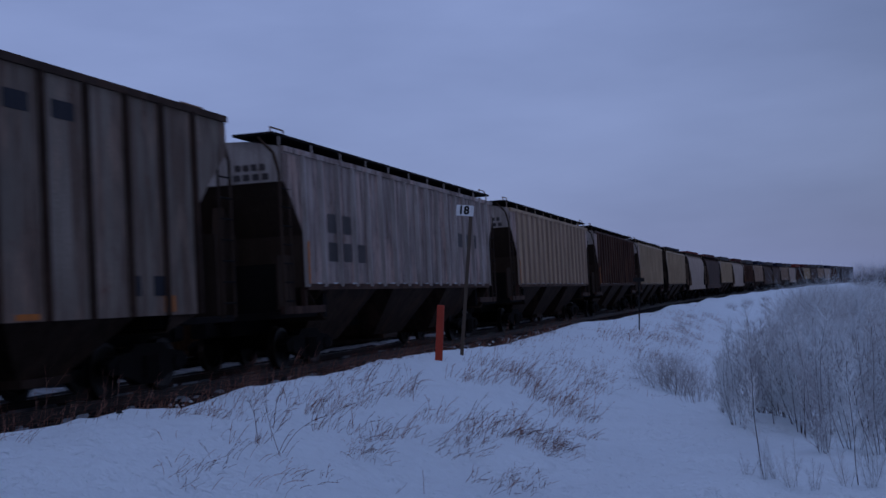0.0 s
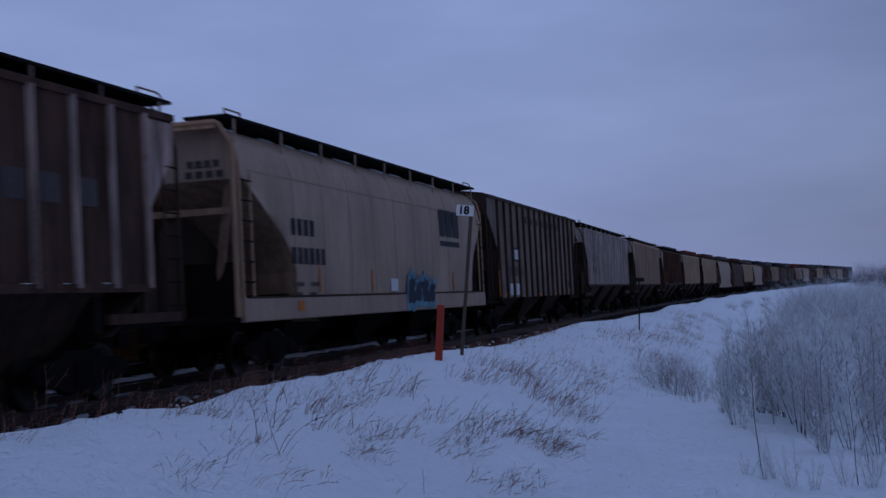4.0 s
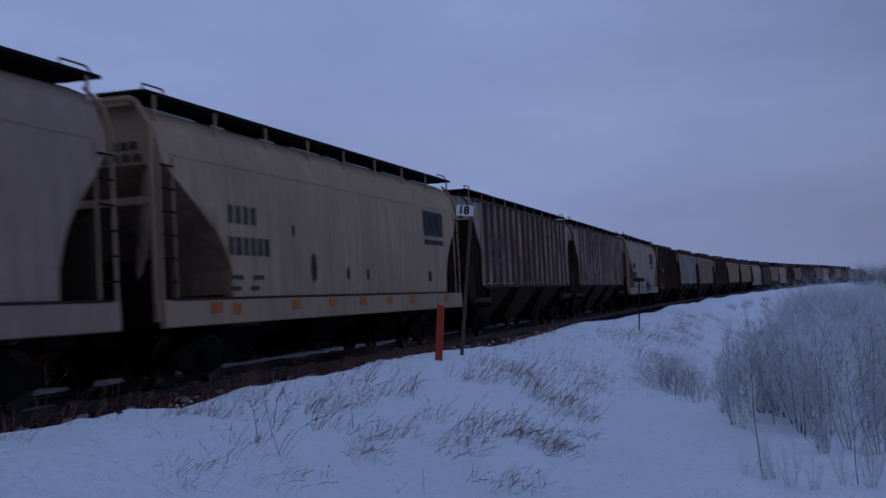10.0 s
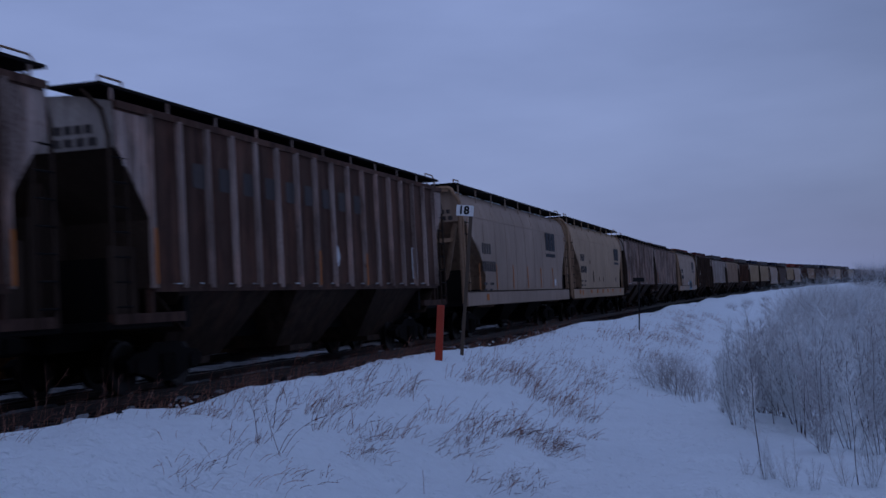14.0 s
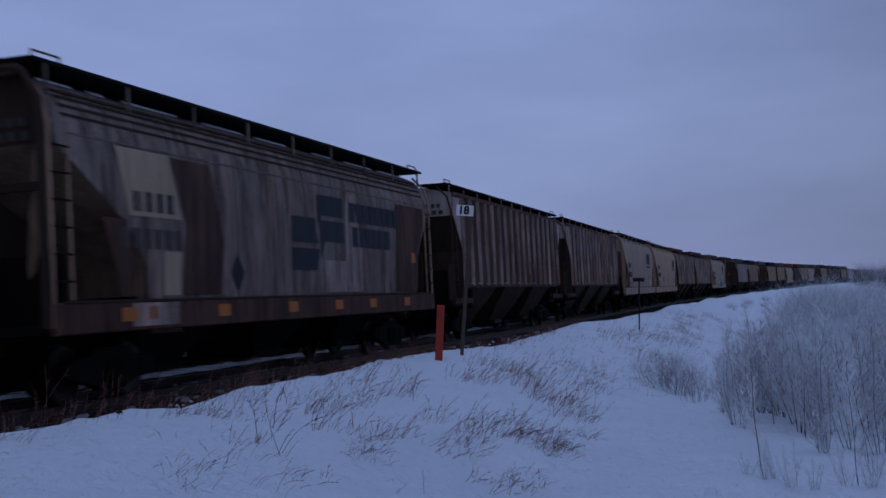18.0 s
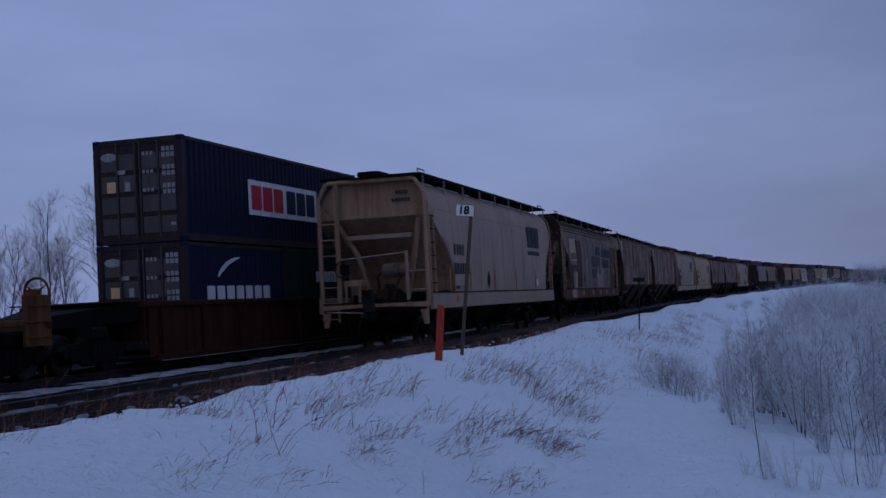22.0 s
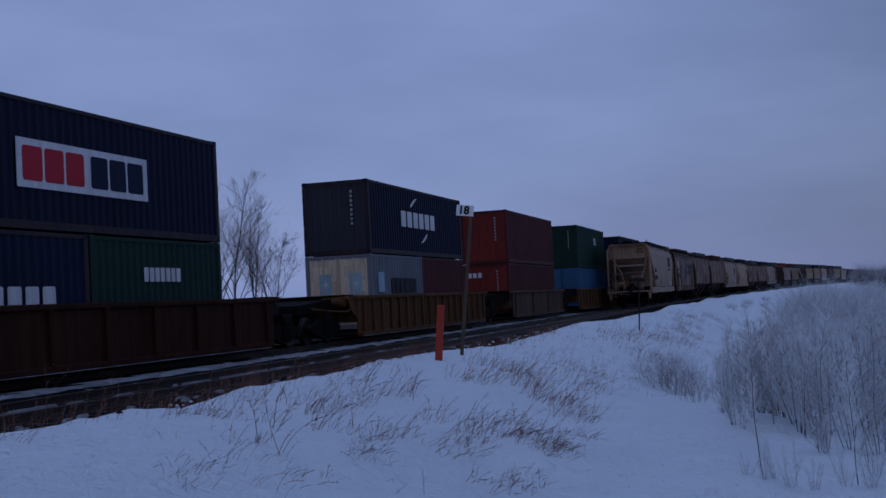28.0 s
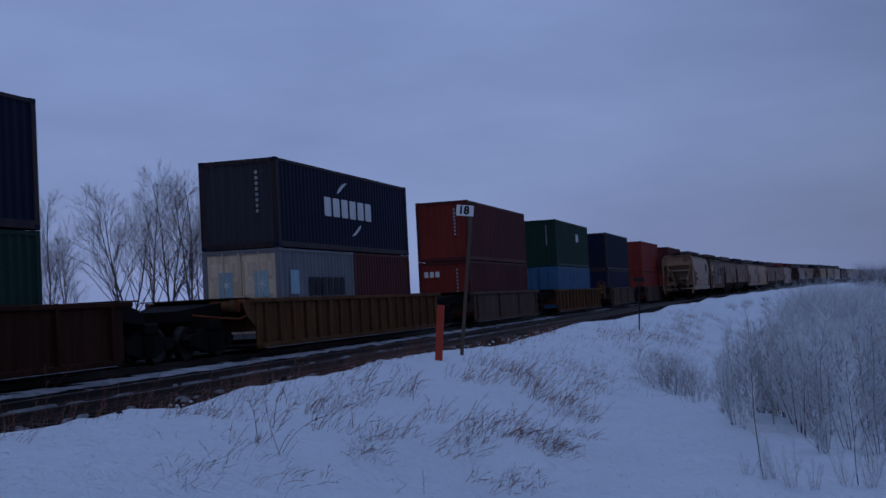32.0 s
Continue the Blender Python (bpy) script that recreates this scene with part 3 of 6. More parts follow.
def hopper(label, style, body, rib_mat, end_mat, length=17.9, near=True, marks=None, last=False, dark_boards=SOOT, bay_mat=BAY_GREY):
    """A three-bay covered hopper car. style: round, flat or low."""
    car = thing("hopper_car", label, "railway car", "hopper cars of the grain train")
    h = length / 2
    if style == "round":
        prof, z_low, z_cut, cut, w = ROUND, 1.42, 3.55, 2.35, 1.6
    elif style == "flat":
        prof, z_low, z_cut, cut, w = FLAT, 1.62, 3.66, 0.94, 1.52
    else:
        prof, z_low, z_cut, cut, w = FLAT_LOW, 1.2, 3.9, 1.28, 1.54
    hb = h - 0.25
    # the leading ends of the round cars are cut less deep
    cuts = {-1: cut, 1: 1.3 if style == "round" else cut}
    bodyp = part("body", shell(prof, hb, cuts, z_low, z_cut, style), body, car)
    for p in bodyp.data.polygons:
        p.use_smooth = style == "round"
    # end sheets: upright above, sloping inwards below
    for d in (-1, 1):
        k, cut = Kit(), cuts[d]
        up = [(d * (hb - 0.02), y * 0.985, z) for y, z in prof if z >= z_cut] + [(d * (hb - 0.02), w * 0.985, z_cut)]
        ring = up + [(x, -y, z) for x, y, z in reversed(up) if y > 0.001]
        k.prism(ring, [(x - d * 0.03, y, z) for x, y, z in ring])
        part("end_sheet", k, (RIB_WHITE if style == "flat" and near else end_mat) if not last else END_TAN, car, "tan upper end sheet" if last else "")
        if near and not last and d < 0:
            for j in range(4):
                part("letter_bar", Kit().box(-hb - 0.004, -hb + 0.03, -1.15 + 0.17 * j, -1.04 + 0.17 * j, z_cut + 0.24, z_cut + 0.36), INK_BROWN, car)
                part("letter_bar", Kit().box(-hb - 0.004, -hb + 0.03, -1.22 + 0.2 * j, -1.09 + 0.2 * j, z_cut + 0.05, z_cut + 0.17), INK_BROWN, car)
        k = Kit()
        line = [(hb - cut * u - 0.01, z_low + (z_cut - z_low) * cut_share(style, u) - 0.005) for u in CUTS] + [(hb - cut - 0.01, z_low), (hb - cut - 1.0, 0.95)]
        outline = [(d * x, z) for x, z in line] + [(d * (x - 0.06), z - 0.02) for x, z in reversed(line)]
        k.prism([(x, -w * 0.985, z) for x, z in outline], [(x, w * 0.985, z) for x, z in outline])
        part("slope_sheet", k, END_TAN if last else SLOPE_TAN if style == "round" else GRIME_BROWN, car, "stained sloping end sheet")
        part("end_platform", Kit().box(d * (h - 1.9) if d > 0 else -h, h if d > 0 else -(h - 1.9), -1.45, 1.45, 1.02, 1.14, 0.02), SOOT, car)
        if last and d < 0:
            plate = [(d * (hb - cut - 1.0), 1.05), (d * (h - 0.9), 1.05), (d * (h - 1.3), 1.75), (d * (hb - cut - 0.2), z_low)]
        else:
            plate = [(d * (hb - cut - 1.0), 1.05), (d * (h - 0.45), 1.05), (d * (h - 0.45), z_cut - 1.0), (d * (hb - 0.3), z_cut - 0.4), (d * (hb - cut - 0.02), z_low + (z_cut - z_low) * 0.42), (d * (hb - cut - 0.2), z_low)]
        part("shear_plate", Kit().prism([(x, -0.12, z) for x, z in plate], [(x, 0.12, z) for x, z in plate]), GRIME_BROWN, car)
        for y in (-1.0, 1.0):
            part("bolster_web", Kit().box(d * (h - 2.45) - 0.1, d * (h - 2.45) + 0.1, min(y * 0.22, y * 1.42), max(y * 0.22, y * 1.42), 1.0, 1.5), SOOT, car)
        # added plates that block the daylight otherwise seen through the car ends
        if d > 0:
            part("end_web", Kit().box(h - 0.5, h - 0.44, -w * 0.9, w * 0.9, 1.14, 2.55), GRIME_BROWN, car)
        elif not last:
            part("end_web", Kit().box(-h + 0.82, -h + 0.88, -1.3, 1.3, 1.14, 2.1), SOOT, car)
        if style == "flat" and near:
            part("end_side_plate", Kit().box(min(d * (hb - 0.9), d * (hb - 0.1)), max(d * (hb - 0.9), d * (hb - 0.1)), -w + 0.22, -w + 0.27, 1.2, 2.25), GRIME_BROWN, car, "dark rusty lower end plate")
            # pale unribbed sheet between the first rib and the end
            edge = [hb - cut * u for u in CUTS]
            ring = [(d * x, z_low + (z_cut - z_low) * cut_share(style, (hb - x) / cut) + 0.01) for x in edge] + [(d * edge[-1], 4.2), (d * hb, 4.2)]
            part("end_panel", Kit().prism([(x, -w - 0.012, z) for x, z in ring], [(x, -w + 0.004, z) for x, z in ring]), RIB_PALE, car, "pale stained sheet at the end of the side")
        part("coupler", coupler_kit(d * (h - 0.3), d), SOOT, car)
        truck(car, d * (h - 2.35))
    cut = cuts[-1]
    part("centre_sill", Kit().box(-h + 0.2, h - 0.2, -0.33, 0.33, 0.72, 1.06), SOOT, car)
    if style == "round":
        part("side_sill", Kit().box(-h + 0.1, h - 0.1, -1.62, -1.52, 1.0, 1.43, 0.02).box(-h + 0.1, h - 0.1, 1.52, 1.62, 1.0, 1.43, 0.02), BROWN if body == GRIMY else body, car)
        if near:
            part("sill_seam", Kit().box(-h + 0.3, h - 0.3, -1.632, -1.6, 1.42, 1.455), GRIME_BROWN, car)
    elif style == "flat":
        part("side_sill", Kit().box(-hb + cut, hb - cut, -1.56, -1.45, 1.56, 1.68).box(-h + 0.1, -hb + 2.0, -1.5, -1.4, 1.1, 1.25).box(hb - 2.0, h - 0.1, -1.5, -1.4, 1.1, 1.25).box(-hb + cut, -hb + cut + 0.08, -1.5, -1.4, 1.2, 1.6).box(hb - cut - 0.08, hb - cut, -1.5, -1.4, 1.2, 1.6), BROWN_DARK, car)
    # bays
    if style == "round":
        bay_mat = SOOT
    zt, zb = (1.05, 0.42) if style != "flat" else (1.62, 0.45)
    bay_l = 4.9 if style == "flat" else 4.4
    for i in (-1, 0, 1):
        c = i * bay_l
        q, r = 1.85, 1.15 if style == "flat" else 0.6
        if style == "flat":
            top = [(c - q, -1.46, zt), (c + q, -1.46, zt), (c + q, 1.46, zt), (c - q, 1.46, zt)]
            bot = [(c - r, -0.62, zb), (c + r, -0.62, zb), (c + r, 0.62, zb), (c - r, 0.62, zb)]
        else:
            top = [(c - q, -1.3, zt + 0.3), (c + q, -1.3, zt + 0.3), (c + q, 1.3, zt + 0.3), (c - q, 1.3, zt + 0.3)]
            bot = [(c - r, -0.62, zb), (c + r, -0.62, zb), (c + r, 0.62, zb), (c - r, 0.62, zb)]
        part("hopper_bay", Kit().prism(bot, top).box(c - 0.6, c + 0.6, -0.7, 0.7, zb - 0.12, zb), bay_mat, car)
    # ribs or panel seams
    if style == "round":
        if near:
            for i in range(9):
                x = (i - 4) * (2 * hb - 3.6) / 8.6
                k = Kit()
                for (y0, z0), (y1, z1) in zip(ROUND[4:], ROUND[5:]):
                    k.prism([(x - 0.012, -y0 - 0.004, z0), (x + 0.012, -y0 - 0.004, z0), (x + 0.012, -y1 - 0.004, z1), (x - 0.012, -y1 - 0.004, z1)],
                            [(x - 0.012, -y0 + 0.02, z0), (x + 0.012, -y0 + 0.02, z0), (x + 0.012, -y1 + 0.02, z1), (x - 0.012, -y1 + 0.02, z1)])
                part("panel_seam", k, rib_mat if marks == marks_smooth else SLOPE_TAN if body != GRIMY else GRIME_BROWN, car)
            part("roof_seam", Kit().box(-hb + 0.3, hb - 0.3, -1.566, -1.53, 3.7, 3.73), body, car)
            if marks == marks_emblem:
                for y, z in ((1.5, 3.95), (1.462, 4.08), (1.415, 4.2), (1.355, 4.29)):
                    part("roof_ridge", Kit().box(-hb + 0.3, hb - 0.3, -y - 0.02, -y + 0.03, z, z + 0.035), rib_mat, car)
    else:
        n = 17 if style == "flat" else 15
        zt2 = prof[4][1] - 0.02
        me = Kit().prism([(-0.042, 0, z_low), (0.042, 0, z_low), (0.02, -0.09, z_low), (-0.02, -0.09, z_low)],
                         [(-0.042, 0, zt2), (0.042, 0, zt2), (0.02, -0.09, zt2), (-0.02, -0.09, zt2)]).mesh("rib", rib_mat)
        for i in range(n):
            x = (i - (n - 1) / 2) * (0.97 if style == "flat" else 1.06)
            e = hb - abs(x)
            zc = z_low + (z_cut - z_low) * cut_share(style, e / cut) if e < cut - 0.02 else z_low
            mesh = me
            if zc > z_low + 0.01:
                mesh = Kit().prism([(-0.045, 0, zc), (0.045, 0, zc), (0.024, -0.085, zc), (-0.024, -0.085, zc)],
                                   [(-0.045, 0, zt2), (0.045, 0, zt2), (0.024, -0.085, zt2), (-0.024, -0.085, zt2)]).mesh("rib", rib_mat)
            part("rib", mesh, rib_mat, car, "", (x, -w, 0))
        part("top_chord", Kit().box(-hb, hb, -w - 0.05, -w + 0.02, zt2 - 0.02, zt2 + 0.09), rib_mat if style == "low" else body, car)
    # running boards on the roof
    top = 4.68 if style == "round" else 4.6
    if style != "low":
        for y in (-1, 1):
            part("running_board", Kit().box(-h + 0.05, h - 0.05, y * 1.43 if y < 0 else 0.6, -0.6 if y < 0 else 1.43, top - 0.05, top), dark_boards, car)
        me = Kit().box(-0.022, 0.022, -1.42, -1.385, 4.2, top - 0.03).mesh("board_bracket", body if style == "round" else rib_mat)
        for i in range(9 if style == "round" else 11):
            n = 8 if style == "round" else 10
            part("board_bracket", me, body, car, "", ((i - n / 2) * (2 * h - 0.8) / n, 0, 0))
        part("roof_hatch", Kit().box(-h + 1.2, h - 1.2, -0.5, 0.5, 4.4, top, 0.06), dark_boards, car)
        for d in (-1, 1):
            part("grab_rail", Kit().path([(d * (h - 0.9), -1.3, top), (d * (h - 0.9), -1.3, top + 0.12), (d * (h - 0.25), -1.3, top + 0.12), (d * (h - 0.15), -1.35, top - 0.02)], 0.018, 5), SLOPE_TAN, car)
    else:
        part("roof_hatch", Kit().box(-h + 1.2, h - 1.2, -0.45, 0.45, 4.7, 4.84, 0.06), dark_boards, car)
        part("grab_rail", Kit().path([(h - 1.2, -1.2, 4.5), (h - 1.2, -1.2, 4.72), (h - 0.4, -1.2, 4.72), (h - 0.3, -1.3, 4.5)], 0.018, 5), SLOPE_TAN, car)
    if near:
        rng = random.Random(len(label) * 7)
        k = Kit()
        if style == "round":
            # broken white streaks along the roof below the running board
            x = -hb + 0.4
            while x < hb - 0.8:
                step = rng.uniform(0.4, 1.9)
                wide = rng.uniform(0.03, 0.08)
                k.prism([(x, -1.12, 4.468), (x, -1.12 + wide, 4.468 + wide * 0.46), (x, -1.12 + wide, 4.5 + wide * 0.46), (x, -1.115, 4.49)],
                        [(x + step, -1.12, 4.468), (x + step, -1.12 + wide, 4.468 + wide * 0.46), (x + step, -1.12 + wide, 4.5 + wide * 0.46), (x + step, -1.115, 4.49)])
                x += step + rng.uniform(0.0, 1.6)
            tagged(part("roof_snow", k, SNOW, car, "thin white streaks"), kind="stuff")
        elif style == "flat":
            for i in range(15):
                x = (i - 7.3) * 0.97 + rng.uniform(-0.1, 0.1)
                k.box(x, x + rng.uniform(0.04, 0.2), -1.565, -1.53, 1.68, 1.68 + rng.uniform(0.008, 0.022))
            tagged(part("sill_snow", k, SNOW, car, "crumbs of snow"), kind="stuff")
    # corner posts and ladders
    for d in (-1, 1):
        x = d * (h - 0.12)
        lad = part("ladder", Kit().strand([(x, -w + 0.02, 1.1), (x, -w + 0.02, 3.8), (x, -w + 0.12, 4.2), (x, -w + 0.42, 4.52)], [0.03] * 4, 6).tube((x - d * 0.45, -w + 0.02, 1.1), (x - d * 0.45, -w + 0.02, z_cut + 0.1), 0.025, 0.025, 6), (END_TAN if style == "round" else GRIME_BROWN) if near else SOOT, car)
        if near:
            me = Kit().tube((x, -w, 0), (x - d * 0.45, -w, 0), 0.016, 0.016, 5).mesh("rung", SOOT)
            for i in range(7):
                part("rung", me, SOOT, lad, "", (0, 0, 1.35 + 0.36 * i))
    if near:
        part("orange_marker", Kit().box(-7.79, -7.73, -w - 0.1, -w - 0.086, z_low + 0.06, z_low + 0.9) if style != "round" else
             Kit().box(-h + 2.5, -h + 2.8, -1.63, -1.624, 1.15, 1.35), ORANGE, car, "orange reflective patch")
    if near and style == "round" and not last:
        x = -h + 0.06
        ring = [(1.5, 1.1), (1.5, 4.12), (1.27, 4.5), (1.2, 4.54), (-1.2, 4.54), (-1.27, 4.5), (-1.5, 4.12), (-1.5, 1.1)]
        part("end_frame", Kit().strand([(x, y, z) for y, z in ring], [0.055] * 8, 8), END_TAN if body != GRIMY else GRIME_BROWN, car, "grimy tubular end frame")
        part("end_beam", Kit().box(x - 0.03, x + 0.05, -1.2, 1.2, 4.44, 4.6, 0.01), END_TAN if body != GRIMY else GRIME_BROWN, car)
        part("cross_rail", Kit().box(x + 0.36, x + 0.48, -1.2, 1.2, 2.95, 3.07, 0.02), END_TAN if body != GRIMY else GRIME_BROWN, car)
        for y in (-1, 1):
            part("diagonal_brace", Kit().strand([(x + 0.27, y * 1.36, 3.9), (x + 0.6, y * 1.0, 2.6), (x + 1.0, y * 0.6, 1.2)], [0.08, 0.08, 0.07], 6), SLOPE_TAN, car)
    if last:
        rear_end(car, h, w, hb)
    if marks:
        marks(car, h, w)
    return car


def rear_end(car, h, w, hb):
    """The end frame, ladder and brake gear that show once the train has gone by."""
    x = -h + 0.02
    ring = [(1.5, 1.1), (1.5, 4.12), (1.27, 4.5), (1.2, 4.54), (-1.2, 4.54), (-1.27, 4.5), (-1.5, 4.12), (-1.5, 1.1)]
    part("end_frame", Kit().strand([(x + 0.04, y, z) for y, z in ring], [0.062] * 8, 8), END_TAN, car, "tan tubular frame")
    part("end_post", Kit().box(x - 0.01, x + 0.07, 0.93, 1.02, 1.15, 4.5), END_TAN, car)
    part("end_post", Kit().box(x + 0.02, x + 0.08, -0.97, -0.9, 1.15, 2.6), TAN_GREY, car)
    for a, m, e in (((1.36, 3.9), (0.62, 2.55), (0.42, 1.35)), ((-1.33, 4.0), (-1.03, 2.7), (-0.66, 1.35))):
        line = [(x + 0.27, *a), (x + 0.6, *m), (x + 1.0, *e)]
        part("diagonal_brace", Kit().strand(line, [0.075, 0.075, 0.07], 6), END_TAN, car)
    part("cross_rail", Kit().box(x + 0.36, x + 0.5, -1.0, 0.86, 2.98, 3.1, 0.02), TAN_GREY, car)
    part("grab_wire", Kit().tube((x + 0.06, -0.93, 2.56), (x + 0.06, 0.95, 2.45), 0.017, 0.017, 6), RIB_WHITE, car)
    lad = part("ladder", Kit().tube((x - 0.01, 1.02, 0.75), (x - 0.01, 1.02, 4.4), 0.022, 0.022, 6), END_TAN, car)
    me = Kit().tube((x - 0.01, 1.5, 0), (x - 0.01, 1.0, 0), 0.018, 0.018, 5).mesh("rung", END_TAN)
    for i in range(7):
        part("rung", me, END_TAN, lad, "", (0, 0, 0.85 + 0.43 * i))
    me = Kit().tube((x - 0.01, -1.5, 0), (x - 0.01, -0.93, 0), 0.018, 0.018, 5).mesh("step_rung", TAN_GREY)
    for z in (1.55, 2.05):
        part("step_rung", me, TAN_GREY, car, "", (0, 0, z))
    ring = [(x - 0.08, 0.83 + 0.23 * math.cos(0.449 * i), 2.18 + 0.23 * math.sin(0.449 * i)) for i in range(15)]
    part("brake_wheel", Kit().strand(ring, [0.024] * 15, 5), GRIME_BROWN, car, "dark iron hand brake wheel")
    part("brake_housing", Kit().box(x - 0.06, x + 0.12, 0.72, 0.94, 2.05, 2.32, 0.03), SOOT, car)
    part("brake_shelf", Kit().box(x, x + 0.35, 0.36, 0.86, 1.72, 1.88, 0.02), END_TAN, car, "tan shelf of the brake platform")
    for y in (0.4, 0.78):
        part("shelf_leg", Kit().box(x + 0.02, x + 0.08, y, y + 0.06, 1.2, 1.73), END_TAN, car)
    part("air_tank", Kit().lathe([(0.05, -0.42), (0.16, -0.4), (0.2, -0.33), (0.2, 0.33), (0.16, 0.4), (0.05, 0.42)], 14), GRIMY, car, "pale grey air tank", (x + 0.75, -0.45, 2.12))
    part("valve_box", Kit().box(x + 0.5, x + 0.75, -0.2, 0.12, 1.35, 1.62, 0.03), GRIME_BROWN, car)
    part("brake_pipe", Kit().path([(x + 0.6, 0.05, 1.6), (x + 0.62, 0.1, 1.95), (x + 0.7, -0.05, 2.1)], 0.03, 6), SOOT, car)
    part("brake_pipe", Kit().path([(x + 0.45, -0.35, 1.25), (x + 0.5, -0.5, 1.7), (x + 0.7, -0.55, 1.95)], 0.025, 6), GRIME_BROWN, car)
    part("end_walkway", Kit().box(x - 0.05, x + 0.5, -1.46, 1.46, 1.24, 1.28), SOOT, car)
    part("end_sill", Kit().prism([(x - 0.05, y, z) for y, z in ((-1.5, 1.22), (1.5, 1.22), (1.5, 1.08), (0.5, 1.13), (-0.5, 1.13), (-1.5, 1.08))],
                                 [(x + 0.08, y, z) for y, z in ((-1.5, 1.22), (1.5, 1.22), (1.5, 1.08), (0.5, 1.13), (-0.5, 1.13), (-1.5, 1.08))]), END_TAN, car)
    for y in (-1, 1):
        part("step_bracket", Kit().prism([(x + 0.0, y * 1.5, 1.1), (x + 0.0, y * 1.25, 1.1), (x + 0.0, y * 1.36, 0.62), (x + 0.0, y * 1.48, 0.62)],
                                         [(x + 0.07, y * 1.5, 1.1), (x + 0.07, y * 1.25, 1.1), (x + 0.07, y * 1.36, 0.62), (x + 0.07, y * 1.48, 0.62)]), END_TAN, car)
    part("uncoupling_lever", Kit().path([(x - 0.1, 1.35, 1.05), (x - 0.12, 0.2, 0.98), (x - 0.3, 0.05, 1.05)], 0.016, 5), RIB_WHITE, car)
    part("knuckle", Kit().lathe([(0.05, -0.16), (0.11, -0.14), (0.12, 0.0), (0.11, 0.14), (0.05, 0.16)], 10), WHEEL_STEEL, car, "worn bright coupler knuckle", (x - 0.62, 0.02, 0.87))
    part("roof_hatch_end", Kit().box(x + 0.05, x + 1.0, -0.3, 0.35, 4.64, 4.8, 0.04), SOOT, car)
    part("roof_walk_end", Kit().box(x - 0.06, x + 0.5, -1.25, 0.6, 4.6, 4.65), SOOT, car)
    part("air_hose", Kit().strand([(x - 0.1, 0.3, 0.9), (x - 0.3, 0.36, 0.7), (x - 0.35, 0.4, 0.4), (x - 0.3, 0.42, 0.3)], [0.025] * 4, 6), BLACK_STEEL, car)
    k = Kit()
    bar_rows(k, -1.0, 4.14, 0, [(4, 0.09)], 0.1)
    bar_rows(k, -1.06, 3.94, 0, [(6, 0.09)], 0.1)
    me = k.mesh("reporting_mark", INK_BROWN)
    ob = tagged(part("reporting_mark", me, INK_BROWN, car, "dark reporting marks", (-hb - 0.012, 0.0, 0.0)), kind="stuff")
    ob.rotation_euler = (0, 0, math.pi / 2)


# ---- containers ----
def corrugated(x0, x1, y, z0, z1, out, pitch=0.28, deep=0.032):
    """A pressed side panel in the plane y; out is +1 or -1."""
    v, f = [], []
    n = max(2, int((x1 - x0) / pitch))
    p = (x1 - x0) / n
    for i in range(n):
        a = x0 + i * p
        for dx, dy in ((0, 0), (0.26, 0), (0.5, -deep), (0.76, -deep)):
            v += [(a + dx * p, y + out * dy, z0), (a + dx * p, y + out * dy, z1)]
    v += [(x1, y, z0), (x1, y, z1)]
    for i in range(len(v) // 2 - 1):
        f.append((2 * i, 2 * i + 1, 2 * i + 3, 2 * i + 2))
    return v, f


